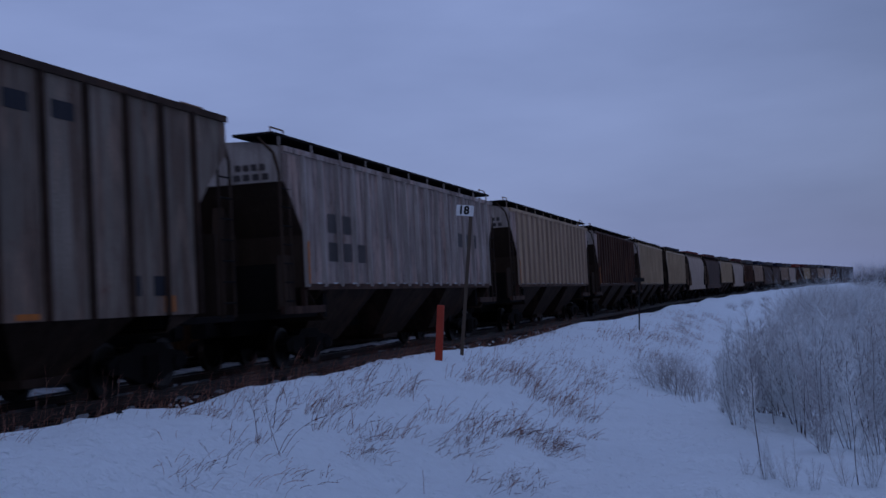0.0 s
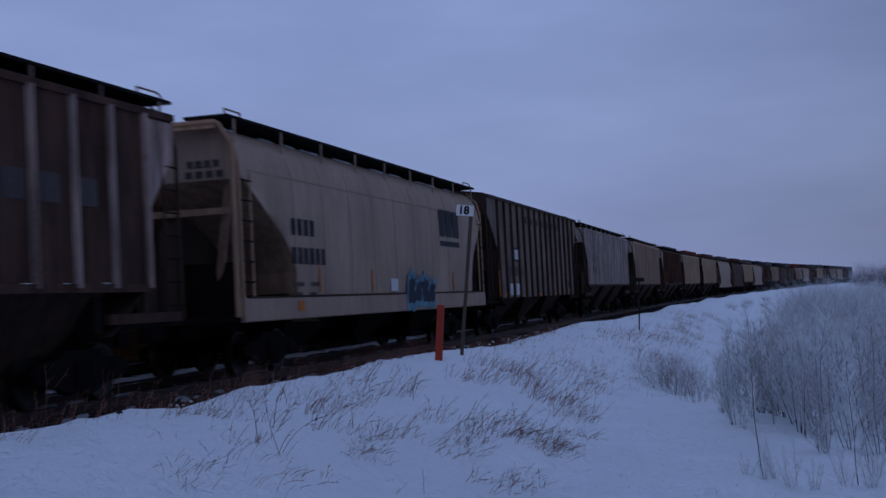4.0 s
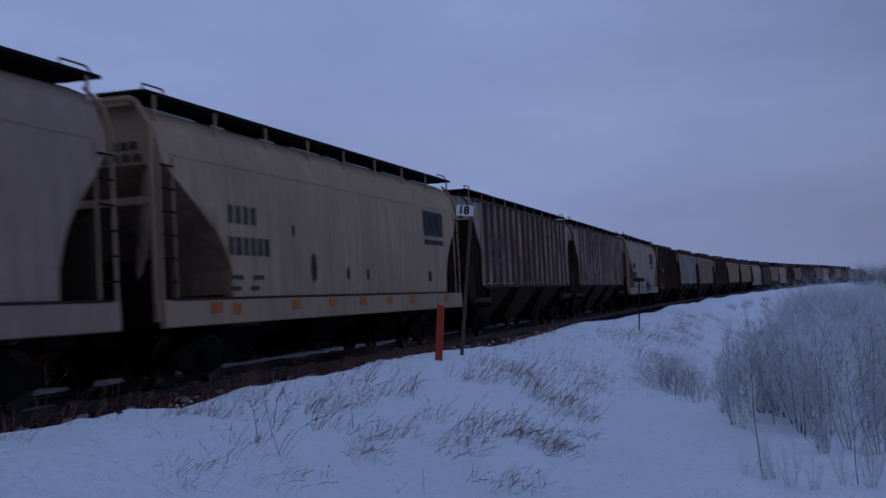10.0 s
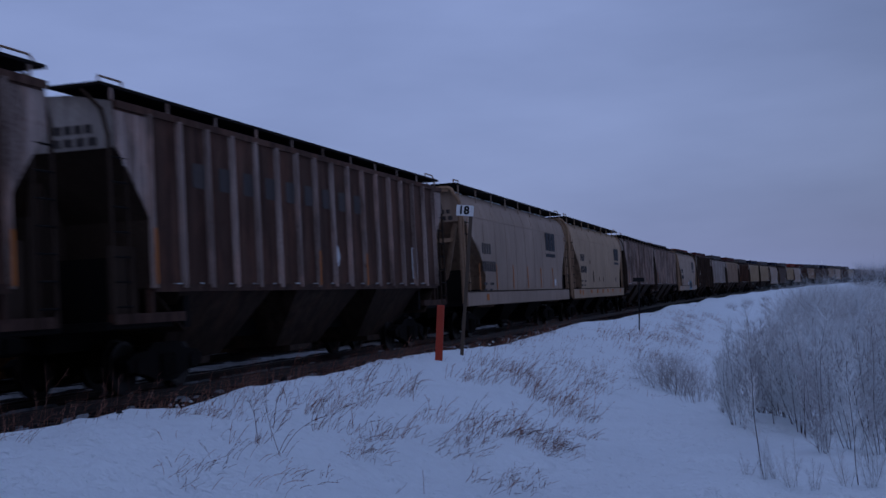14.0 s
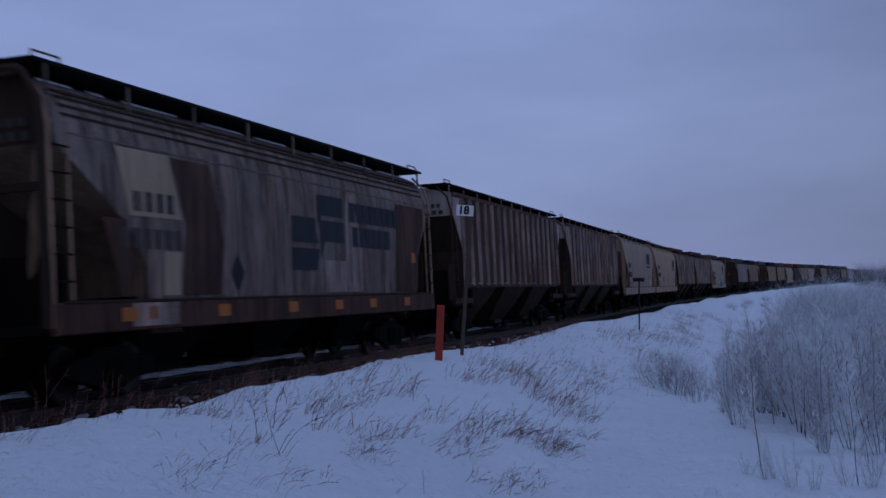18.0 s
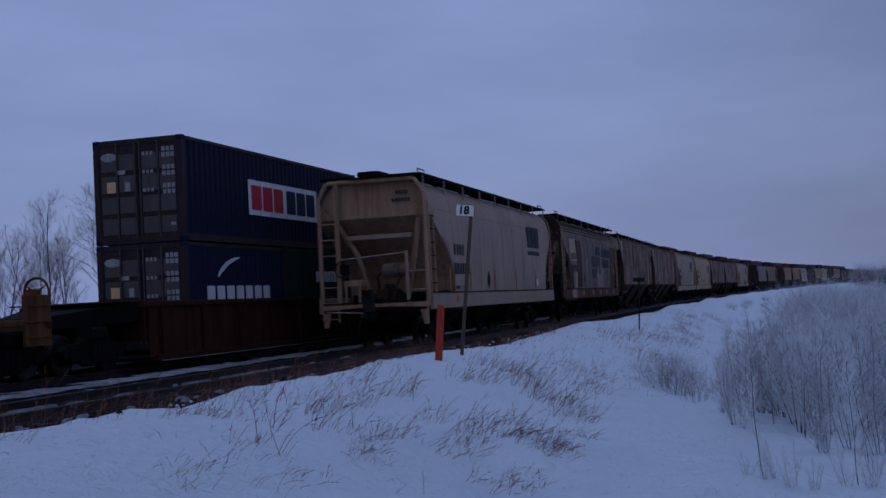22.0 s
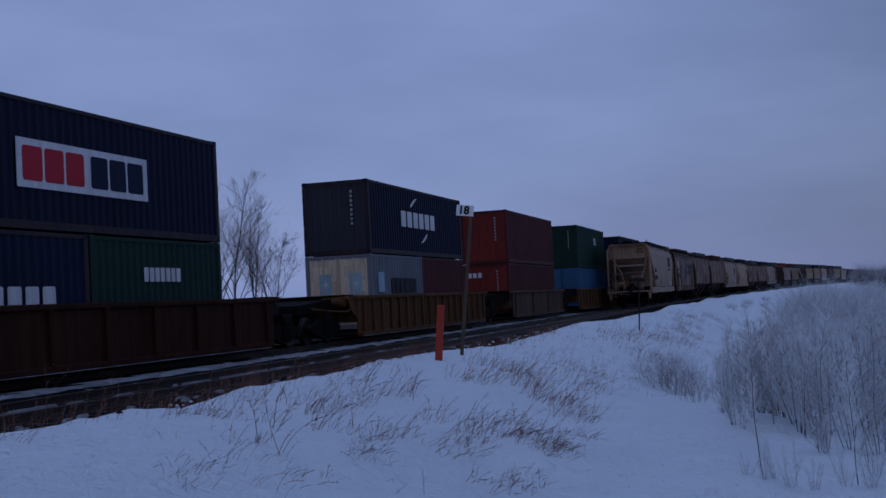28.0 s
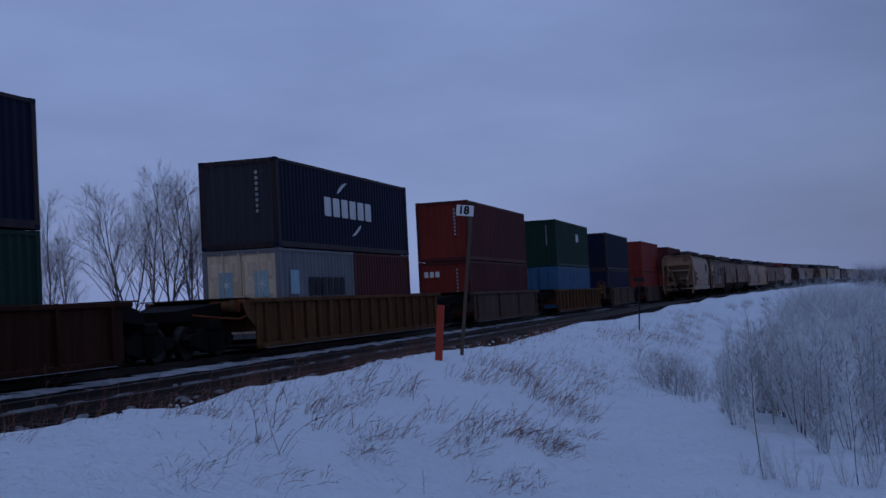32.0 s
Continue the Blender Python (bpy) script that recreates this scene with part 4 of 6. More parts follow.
def container(label, mat, length=12.192, high=2.591, door=None, front=None, marks=None, near=True):
    """A shipping container, its origin at the middle of its floor; x runs along it. door: material of doors on its -x end."""
    box = thing("shipping_container", label, "container", "containers on the well cars")
    a, w, h = length / 2, 1.219, high
    k = Kit()
    for sx in (-1, 1):
        for sy in (-1, 1):
            k.box(min(sx * a, sx * (a - 0.16)), max(sx * a, sx * (a - 0.16)), min(sy * w, sy * (w - 0.15)), max(sy * w, sy * (w - 0.15)), 0.11, h - 0.11)
        k.box(min(sx * a, sx * (a - 0.12)), max(sx * a, sx * (a - 0.12)), -w + 0.15, w - 0.15, h - 0.14, h - 0.01)
        k.box(min(sx * a, sx * (a - 0.12)), max(sx * a, sx * (a - 0.12)), -w + 0.15, w - 0.15, 0.01, 0.17)
    for sy in (-1, 1):
        k.box(-a + 0.16, a - 0.16, min(sy * w, sy * (w - 0.07)), max(sy * w, sy * (w - 0.07)), h - 0.1, h - 0.02)
        k.box(-a + 0.16, a - 0.16, min(sy * w, sy * (w - 0.07)), max(sy * w, sy * (w - 0.07)), 0.02, 0.18)
    part("frame", k, RUST_EDGE if mat in (NAVY, DEEP_BLUE) else mat, box, "rusty edged frame" if mat in (NAVY, DEEP_BLUE) else "")
    me = Kit().box(-0.09, 0.09, -0.085, 0.085, 0, 0.118, 0.015).mesh("corner_casting", mat)
    for sx in (-1, 1):
        for sy in (-1, 1):
            for z in (0, h - 0.118):
                part("corner_casting", me, mat, box, "", (sx * (a - 0.087), sy * (w - 0.083), z))
    for sy in (-1, 1):
        v, f = corrugated(-a + 0.15, a - 0.15, sy * (w - 0.015), 0.17, h - 0.09, sy)
        part("side_panel", raw_mesh("side_panel", v, f, mat), mat, box)
    part("roof", Kit().box(-a + 0.1, a - 0.1, -w + 0.05, w - 0.05, h - 0.06, h - 0.035), mat, box)
    part("floor_frame", Kit().box(-a + 0.1, a - 0.1, -w + 0.06, w - 0.06, 0.05, 0.16), SOOT, box)
    for d in (-1, 1):
        if d < 0 and door:
            for y in (-1, 1):
                dr = part("door", Kit().box(-a + 0.02, -a + 0.07, min(y * 0.012, y * 1.07), max(y * 0.012, y * 1.07), 0.17, h - 0.14), RUST_EDGE if door == NAVY_GREY else door, box)
                for i in range(4):
                    z0 = 0.24 + i * (h - 0.5) / 4
                    for j in (0, 1):
                        part("door_panel", Kit().box(-a + 0.004, -a + 0.02, min(y * (0.11 + 0.49 * j), y * (0.52 + 0.49 * j)), max(y * (0.11 + 0.49 * j), y * (0.52 + 0.49 * j)), z0, z0 + (h - 0.5) / 4 - 0.12), door, dr)
                for yy in (0.065, 0.565):
                    part("lock_rod", Kit().tube((-a - 0.02, y * yy, 0.14), (-a - 0.02, y * yy, h - 0.1), 0.018, 0.018, 6), door, dr)
        else:
            v, f = corrugated(-1.07, 1.07, 0, 0.17, h - 0.14, 1, 0.27, 0.045)
            v = [(d * (a - 0.02) + d * q, p, r) for p, q, r in v]
            part("end_panel", raw_mesh("end_panel", v, f, front or mat), mat, box)
    if marks:
        marks(box, a, w, h)
    return box


BARS = [((0.0, 0.4, 0, 1), (0.58, 1.0, 0, 1)), ((0.0, 0.28, 0, 1), (0.36, 0.64, 0, 1), (0.72, 1.0, 0, 1)), ((0.05, 0.62, 0, 1), (0.76, 0.96, 0, 1)), ((0.02, 0.24, 0, 1), (0.4, 0.98, 0, 1))]


def decal(box, name, mat, rects, y, label=""):
    k = Kit()
    for x0, x1, z0, z1 in rects:
        if name == "letter_bar":
            # plain upright bars in the place of a letter
            wide, tall = x1 - x0, z1 - z0
            for a, b, lo, hi in BARS[int(round(abs(x0) * 37 + abs(z0) * 11)) % len(BARS)]:
                k.box(x0 + a * wide, x0 + b * wide, y - 0.004, y + 0.004, z0 + lo * tall, z0 + hi * tall)
        else:
            c = (0.07 if name.startswith("letter") else 0.01) * min(x1 - x0, z1 - z0)
            ring = [(x0 + c, z0), (x1 - c, z0), (x1, z0 + c), (x1, z1 - c), (x1 - c, z1), (x0 + c, z1), (x0, z1 - c), (x0, z0 + c)]
            k.prism([(x, y - 0.004, z) for x, z in ring], [(x, y + 0.004, z) for x, z in ring])
    return part(name, k, mat, box, label)


def poly_decal(box, name, mat, polys, y, label=""):
    k = Kit()
    for p in polys:
        k.prism([(x, y - 0.004, z) for x, z in p], [(x, y + 0.004, z) for x, z in p])
    return part(name, k, mat, box, label)


def well_car(label, mat, x0, x1, ribs=12, style="post", near=True):
    """One well unit; the origin is at the near end of the container's place, x along the track."""
    car = thing("well_car", label, "railway car", "well cars of the container train")
    z0, z1, y = 0.13, 1.47, 1.5
    for sy in (-1, 1):
        k = Kit()
        k.box(x0, x1, sy * y - 0.02, sy * y + 0.02, z0 + 0.1, z1 - 0.1)
        part("side_wall", k, mat, car)
        part("top_chord", Kit().box(x0 - 0.3, x1 + 0.3, sy * y - 0.1, sy * y + 0.1, z1 - 0.12, z1, 0.02), mat, car)
        part("bottom_chord", Kit().box(x0 + 0.2, x1 - 0.2, sy * y - 0.09, sy * y + 0.09, z0, z0 + 0.14, 0.02), mat, car)
    me = Kit().box(-0.06, 0.06, -0.09, 0, z0 + 0.12, z1 - 0.1).mesh("side_post", mat)
    for i in range(ribs):
        part("side_post", me, mat, car, "", (x0 + 0.5 + (x1 - x0 - 1.0) * i / (ribs - 1), -y - 0.012, 0))
    part("well_floor", Kit().box(x0 + 0.3, x1 - 0.3, -1.45, 1.45, z0, z0 + 0.08), SOOT, car)
    for d, x in ((-1, x0), (1, x1)):
        part("end_bulkhead", Kit().box(x - 0.1, x + 0.1, -1.45, 1.45, 0.6, z1 - 0.02), mat, car)
        part("end_platform", Kit().prism([(x, -1.4, 1.05), (x, 1.4, 1.05), (x, 1.4, 1.5), (x, -1.4, 1.5)],
                                         [(x + d * 2.6, -0.55, 0.95), (x + d * 2.6, 0.55, 0.95), (x + d * 2.6, 0.55, 1.22), (x + d * 2.6, -0.55, 1.22)]), SOOT, car)
        part("deck_slab", Kit().box(min(x, x + d * 1.1), max(x, x + d * 1.1), -1.3, 1.3, 1.475, 1.505, 0.01), GRIME_BROWN, car)
    if near and ribs == 14:
        xe = x1 + 3.5
        part("end_beam", Kit().box(xe - 0.12, xe + 0.12, -1.4, 1.4, 0.98, 1.2, 0.02), WELL_OCHRE, car, "rusty ochre cross beam")
        part("side_ledge", Kit().box(x1, xe, -1.38, -1.2, 1.06, 1.2, 0.02), WELL_OCHRE, car)
        part("ladder_plate", Kit().box(xe - 0.75, xe + 0.1, -1.4, -1.34, 0.68, 1.66, 0.01), WELL_OCHRE, car, "rusty ochre ladder plate")
        me = Kit().tube((xe - 0.68, -1.43, 0), (xe + 0.04, -1.43, 0), 0.016, 0.016, 5).mesh("rung", RUST)
        for i in range(3):
            part("rung", me, RUST, car, "", (0, 0, 0.85 + 0.3 * i))
        part("brake_stand", Kit().box(xe - 0.08, xe + 0.08, -1.2, -0.95, 1.15, 1.78, 0.03), RUST, car, "rusty brake stand")
        ring = [(xe + 0.12, -1.08 + 0.28 * math.cos(0.449 * i), 1.72 + 0.28 * math.sin(0.449 * i)) for i in range(15)]
        wheel = part("brake_wheel", Kit().strand(ring, [0.028] * 15, 5), RUST, car, "rusty hand brake wheel")
        for i in range(3):
            a = 2.094 * i + 0.5
            part("spoke", Kit().tube((xe + 0.1, -1.08, 1.72), (xe + 0.12, -1.08 + 0.27 * math.cos(a), 1.72 + 0.27 * math.sin(a)), 0.02, 0.018, 5), RUST, wheel)
        part("valve_box", Kit().box(x1 + 0.7, x1 + 1.15, -1.3, -0.9, 1.1, 1.4, 0.04), RUST, car, "rusty valve box")
        part("release_pipe", Kit().strand([(x1 + 0.2, -1.4, 1.1), (x1 + 0.9, -1.42, 0.85), (x1 + 1.7, -1.3, 0.8), (x1 + 2.3, -0.8, 0.9)], [0.03] * 4, 6), RUST, car)
    if near and ribs == 18:
        part("valve_box", Kit().box(x0 - 0.75, x0 - 0.3, -1.4, -1.1, 1.12, 1.45, 0.04), RUST, car, "rusty valve box")
        part("air_tank", Kit().lathe([(0.04, -0.36), (0.13, -0.34), (0.16, -0.28), (0.16, 0.28), (0.13, 0.34), (0.04, 0.36)], 12), WELL_OCHRE, car, "rusty ochre air tank", (x0 - 0.95, -1.0, 1.3))
        part("gusset", Kit().prism([(x0, -1.5, 0.7), (x0, -1.5, 1.4), (x0 - 0.8, -1.5, 1.35), (x0 - 0.5, -1.5, 1.0)], [(x0, -1.44, 0.7), (x0, -1.44, 1.4), (x0 - 0.8, -1.44, 1.35), (x0 - 0.5, -1.44, 1.0)]), WELL_OCHRE, car)
        part("release_pipe", Kit().strand([(x0 - 0.1, -1.46, 1.1), (x0 - 0.9, -1.46, 0.95), (x0 - 1.7, -1.3, 1.0), (x0 - 2.2, -0.8, 1.1)], [0.03] * 4, 6), RUST, car)
    if near:
        part("snow_ledge", Kit().box(x0 + 0.4, x1 - 0.4, -y - 0.098, -y - 0.085, z0 - 0.004, z0 + 0.012), SNOW_SHADED_DIRTY, car, "thin line of snow")
    return car


# ---- markings of the grain cars: plain shapes and bars ----
def block_logo(car, x, z, w, mat, size=1.0, bar=True):
    rects = [(x, x + 0.5 * size, z, z + 0.62 * size), (x + 0.58 * size, x + 1.05 * size, z, z + 0.62 * size), (x + 1.13 * size, x + 1.7 * size, z, z + 0.62 * size)]
    if bar:
        rects.append((x, x + 1.7 * size, z - 0.22 * size, z - 0.1 * size))
    for q in rects:
        decal(car, "letter_block", mat, [q], -w - 0.008, "dark block of an emblem")


def side_marks(car, x, z, w, mat, size=1.0):
    for row, (n, wd, dz) in enumerate(((4, 0.36, 0), (6, 0.34, 0.62))):
        for i in range(n):
            x0, z0 = x + i * wd * size, z - dz * size
            decal(car, "letter_bar", mat, [(x0, x0 + 0.24 * size, z0, z0 + 0.36 * size)], -w - 0.008, "dark lettering bar")
    k = Kit()
    bar_rows(k, x + 0.05, z - 1.1 * size, -w - 0.008, [(5, 0.1), (4, 0.12)], 0.08, 0.4)
    bar_rows(k, x + 0.05, z - 1.32 * size, -w - 0.008, [(4, 0.1), (3, 0.12)], 0.08, 0.4)
    tagged(part("load_data", k, INK_BROWN, car), kind="stuff")


def orange_slips(car, h, w, z0, z1, xs, wide=0.09):
    for x in xs:
        decal(car, "orange_slip", ORANGE, [(x - wide / 2, x + wide / 2, z0, z1)], -w - 0.01, "orange reflective strip")


def marks_last(car, h, w):
    side_marks(car, -6.45, 2.5, w, INK, 0.88)
    block_logo(car, 4.1, 3.0, w, INK, 1.25)
    orange_slips(car, h, w, 1.5, 2.15, (-6.98, -4.6, -1.43, 1.88, 5.3))
    decal(car, "defect_card", WHITE, [(5.5, 5.75, 1.6, 1.85)], -w - 0.008, "small white card holder")
    poly_decal(car, "warning_diamond", GRIME_BROWN, [[(-2.27, 1.5), (-2.05, 1.8), (-2.27, 2.1), (-2.49, 1.8)]], -w - 0.008)


def marks_smooth(car, h, w):
    side_marks(car, -6.5, 2.72, w, INK_BROWN, 0.88)
    block_logo(car, 5.35, 2.95, w, INK, 1.05)
    for x in (-7.1, -3.66, -1.66, 0.24, 2.1, 4.0, 7.2):
        decal(car, "orange_slip", ORANGE, [(x - 0.2, x + 0.2, 1.2, 1.38)], -1.63, "orange reflective strip")
    decal(car, "defect_card", INK, [(5.6, 5.85, 1.75, 2.0)], -w - 0.008)
    for x, z, r in ((-2.6, 2.0, 0.3), (-0.6, 1.9, 0.14), (0.7, 1.9, 0.14), (-3.6, 2.7, 0.12)):
        poly_decal(car, "grime_blot", GRIME_BROWN, [[(x + r * 0.5 * math.cos(a * 0.79), z + r * math.sin(a * 0.79)) for a in range(8)]], -w - 0.006)


def marks_seamed(car, h, w):
    side_marks(car, -6.75, 2.62, w, INK_BROWN, 0.9)
    block_logo(car, 4.0, 2.98, w, INK, 1.15)
    orange_slips(car, h, w, 1.5, 2.3, (-7.2, -4.85, -2.3, 0.2, 2.7, 5.2))
    decal(car, "defect_card", WHITE, [(5.6, 5.85, 1.6, 1.85)], -w - 0.008, "small white card holder")


def marks_sprayed(car, h, w):
    side_marks(car, -6.6, 2.62, w, INK, 0.9)
    block_logo(car, 4.0, 2.98, w, INK, 1.2)
    orange_slips(car, h, w, 1.5, 2.0, (-5.2, -1.9, 2.2, 5.2))
    k, d = Kit(), Kit()
    # four jagged strokes, pale at the rim and dark inside
    for i, (lean, top, foot) in enumerate(((0.1, 2.12, 0.98), (0.22, 1.95, 1.08), (-0.08, 2.05, 1.02), (0.16, 1.9, 1.05))):
        x = 0.75 + i * 0.6
        ring = [(-0.06, 0.0), (0.3, 0.06), (0.36, -0.02), (0.62, 0.02), (0.68, 0.36), (0.52, 0.5), (0.72, 0.66), (0.6, 0.9), (0.42, 0.8), (0.3, 1.0), (0.12, 0.76), (-0.02, 0.84), (-0.1, 0.4)]
        for kit, shrink, y in ((k, 1.0, -1.634 - 0.005 * (i % 2)), (d, 0.74, -1.646)):
            pts = [(x + 0.3 + (u - 0.3) * shrink + lean * (v - 0.5), (foot + top) / 2 + (v - 0.5) * (top - foot) * (0.5 + shrink / 2) * shrink) for u, v in ring]
            kit.prism([(p, y, q) for p, q in pts], [(p, y + 0.004, q) for p, q in pts])
    tagged(part("graffiti", k, GRAFFITI, car, "teal and dark sprayed graffiti shapes"), kind="stuff")
    tagged(part("graffiti_fill", d, GRAFFITI_DARK, car), kind="stuff")
    decal(car, "patch", WHITE, [(-0.55, -0.02, 1.5, 1.8)], -w - 0.008, "pale painted patch")


def marks_emblem(car, h, w):
    y = -w - 0.008
    for p in ([[(0.65, 3.5), (2.1, 3.5), (2.1, 3.08), (0.8, 3.08), (0.65, 2.9)],
                                    [(-0.75, 3.0), (0.5, 3.0), (0.5, 2.72), (0.62, 2.5), (-0.75, 2.5)],
                                    [(0.75, 2.98), (2.15, 2.98), (2.15, 2.55), (1.0, 2.55), (0.75, 2.2)],
                                    [(-0.78, 2.38), (0.68, 2.38), (0.5, 1.95), (-0.78, 1.95)]]):
        poly_decal(car, "emblem", INK, [p], y, "dark stepped emblem")
    for i in range(8):
        decal(car, "letter_block", INK, [(2.5 + 0.45 * i, 2.5 + 0.45 * i + 0.38, 3.02, 3.45)], y, "dark lettering block")
    for i in range(6):
        decal(car, "letter_block", INK, [(2.65 + 0.45 * i, 2.65 + 0.45 * i + 0.38, 2.48, 2.92)], y, "dark lettering block")
    poly_decal(car, "patch", CREAM, [[(-7.2, 3.66), (-5.62, 3.66), (-5.25, 2.68), (-6.85, 2.68)]], -w - 0.004, "cream painted patch")
    poly_decal(car, "patch", CREAM, [[(-5.85, 2.17), (-5.3, 2.17), (-5.38, 1.5), (-5.92, 1.5)]], -w - 0.004, "cream painted patch")
    poly_decal(car, "patch", BROWN, [[(-5.5, 3.64), (-4.2, 3.64), (-3.75, 2.4), (-3.95, 1.5), (-5.25, 1.5), (-5.1, 2.6)]], -w - 0.003, "brown stained panel")
    poly_decal(car, "patch", BROWN, [[(-7.6, 2.62), (-6.95, 2.62), (-6.8, 1.95), (-7.0, 1.5), (-7.1, 1.5)]], -w - 0.003, "brown stained panel")
    poly_decal(car, "patch", RIB_PALE, [[(0.95, 2.16), (2.2, 2.16), (2.35, 3.62), (2.75, 3.62), (3.3, 2.4), (3.2, 1.5), (0.9, 1.5)]], -w - 0.004, "paler faded patch")
    poly_decal(car, "patch", BROWN, [[(5.95, 3.62), (8.2, 3.62), (8.2, 3.2), (7.6, 2.5), (7.42, 1.5), (5.7, 1.5), (5.8, 2.4)]], -w - 0.003, "brown stained panel")
    decal(car, "patch", RIB_PALE, [(-6.9, -5.5, 1.06, 1.4)], -1.626, "pale patch on the sill")
    for i in range(4):
        decal(car, "letter_bar", INK, [(-6.75 + 0.34 * i, -6.52 + 0.34 * i, 2.75, 3.05)], y)
    for i in range(6):
        decal(car, "letter_bar", INK_BROWN, [(-7.1 + 0.32 * i, -6.88 + 0.32 * i, 2.2, 2.5)], y)
    poly_decal(car, "warning_diamond", BLACK_STEEL, [[(-3.26, 1.55), (-3.0, 1.87), (-3.26, 2.2), (-3.52, 1.87)]], y)
    for x in (-7.0, -3.9, -0.9, 1.6, 3.8, 6.4):
        decal(car, "orange_slip", ORANGE, [(x - 0.22, x + 0.22, 1.14, 1.34)], -1.63, "orange reflective strip")
    decal(car, "orange_slip", ORANGE, [(7.0, 7.3, 2.2, 2.45)], y, "orange reflective strip")


def panel_words(car, w, z, h, xs, mat, label):
    for x in xs:
        decal(car, "letter_block", mat, [(x, x + 0.52, z, z + h)], -w - 0.004, label)


def marks_faded(car, h, w):
    panel_words(car, w, 3.0, 0.68, (2.95, 3.83, 4.7), INK, "faded dark lettering block")
    decal(car, "bar", INK_BROWN, [(2.9, 5.25, 2.72, 2.82)], -w - 0.004)
    decal(car, "defect_card", INK_BROWN, [(3.9, 4.3, 1.95, 2.3)], -w - 0.004)
    orange_ribs(car, w, (3.9, 7.76))


def orange_ribs(car, w, xs):
    for x in xs:
        decal(car, "orange_slip", ORANGE, [(x - 0.035, x + 0.035, 1.65, 2.35)], -w - 0.09, "orange reflective strip on a rib")


def marks_long(car, h, w):
    panel_words(car, w, 3.25, 0.4, [-6.3 + 0.97 * i for i in range(9)], INK_BROWN, "faded dark lettering shown as bars")
    decal(car, "data_box", WHITE, [(5.68, 5.72, 1.82, 2.6), (6.08, 6.12, 1.82, 2.6), (5.72, 6.08, 1.82, 1.86), (5.72, 6.08, 2.2, 2.24), (5.72, 6.08, 2.56, 2.6)], -w - 0.006)
    for p in ([[(-8.5, 3.4), (-8.1, 3.4), (-8.1, 4.0), (-8.5, 4.0)], [(-8.0, 3.35), (-7.68, 3.35), (-7.68, 3.95), (-8.0, 3.95)]]):
        poly_decal(car, "emblem", RIB_WHITE, [p], -w - 0.006, "pale block of lettering")
    poly_decal(car, "warning_diamond", WHITE, [[(0.3, 2.05), (0.42, 2.27), (0.3, 2.5), (0.18, 2.27)]], -w - 0.006)
    orange_ribs(car, w, (-0.97, 1.94))


def marks_grime(car, h, w):
    panel_words(car, w, 2.75, 0.4, (-6.4, -5.5, 4.2, 5.0, 5.9), INK_BROWN, "faint dark lettering shown as bars")
    panel_words(car, w, 2.15, 0.4, (-6.4, -5.5, -4.6), INK_BROWN, "faint dark lettering shown as bars")


def marks_rib(car, h, w):
    marks_grime(car, h, w)


def marks_spaced(car, h, w):
    panel_words(car, w, 3.88, 0.25, [-2.9 + 1.06 * i for i in range(7)], INK, "widely spaced dark lettering shown as bars")
    decal(car, "patch", BLACK_STEEL, [(-4.9, -3.9, 2.45, 2.95)], -w - 0.004, "black patch")
    decal(car, "patch_stencil", WHITE, [(-4.8, -4.55, 2.53, 2.87), (-4.5, -4.25, 2.53, 2.87), (-4.2, -3.97, 2.53, 2.87)], -w - 0.01)
    k = Kit()
    bar_rows(k, -6.0, 1.95, -w - 0.006, [(2, 0.34), (2, 0.34), (2, 0.34)], 0.32, 0.3)
    tagged(part("reporting_mark", k, INK_BROWN, car), kind="stuff")
    decal(car, "notice", WHITE, [(-5.75, -5.0, 1.28, 1.68), (-4.75, -4.0, 1.28, 1.68)], -w - 0.006, "white stencil panels")
    decal(car, "orange_slip", ORANGE, [(-6.56, -6.06, 1.24, 1.4), (-4.1, -3.7, 1.22, 1.3), (-0.6, -0.15, 1.22, 1.3), (2.5, 3.0, 1.22, 1.3), (6.3, 6.65, 1.25, 1.5)], -w - 0.006, "orange reflective patches")
    decal(car, "dark_card", INK, [(5.3, 5.6, 1.5, 1.8), (6.0, 6.4, 1.5, 1.8)], -w - 0.006)


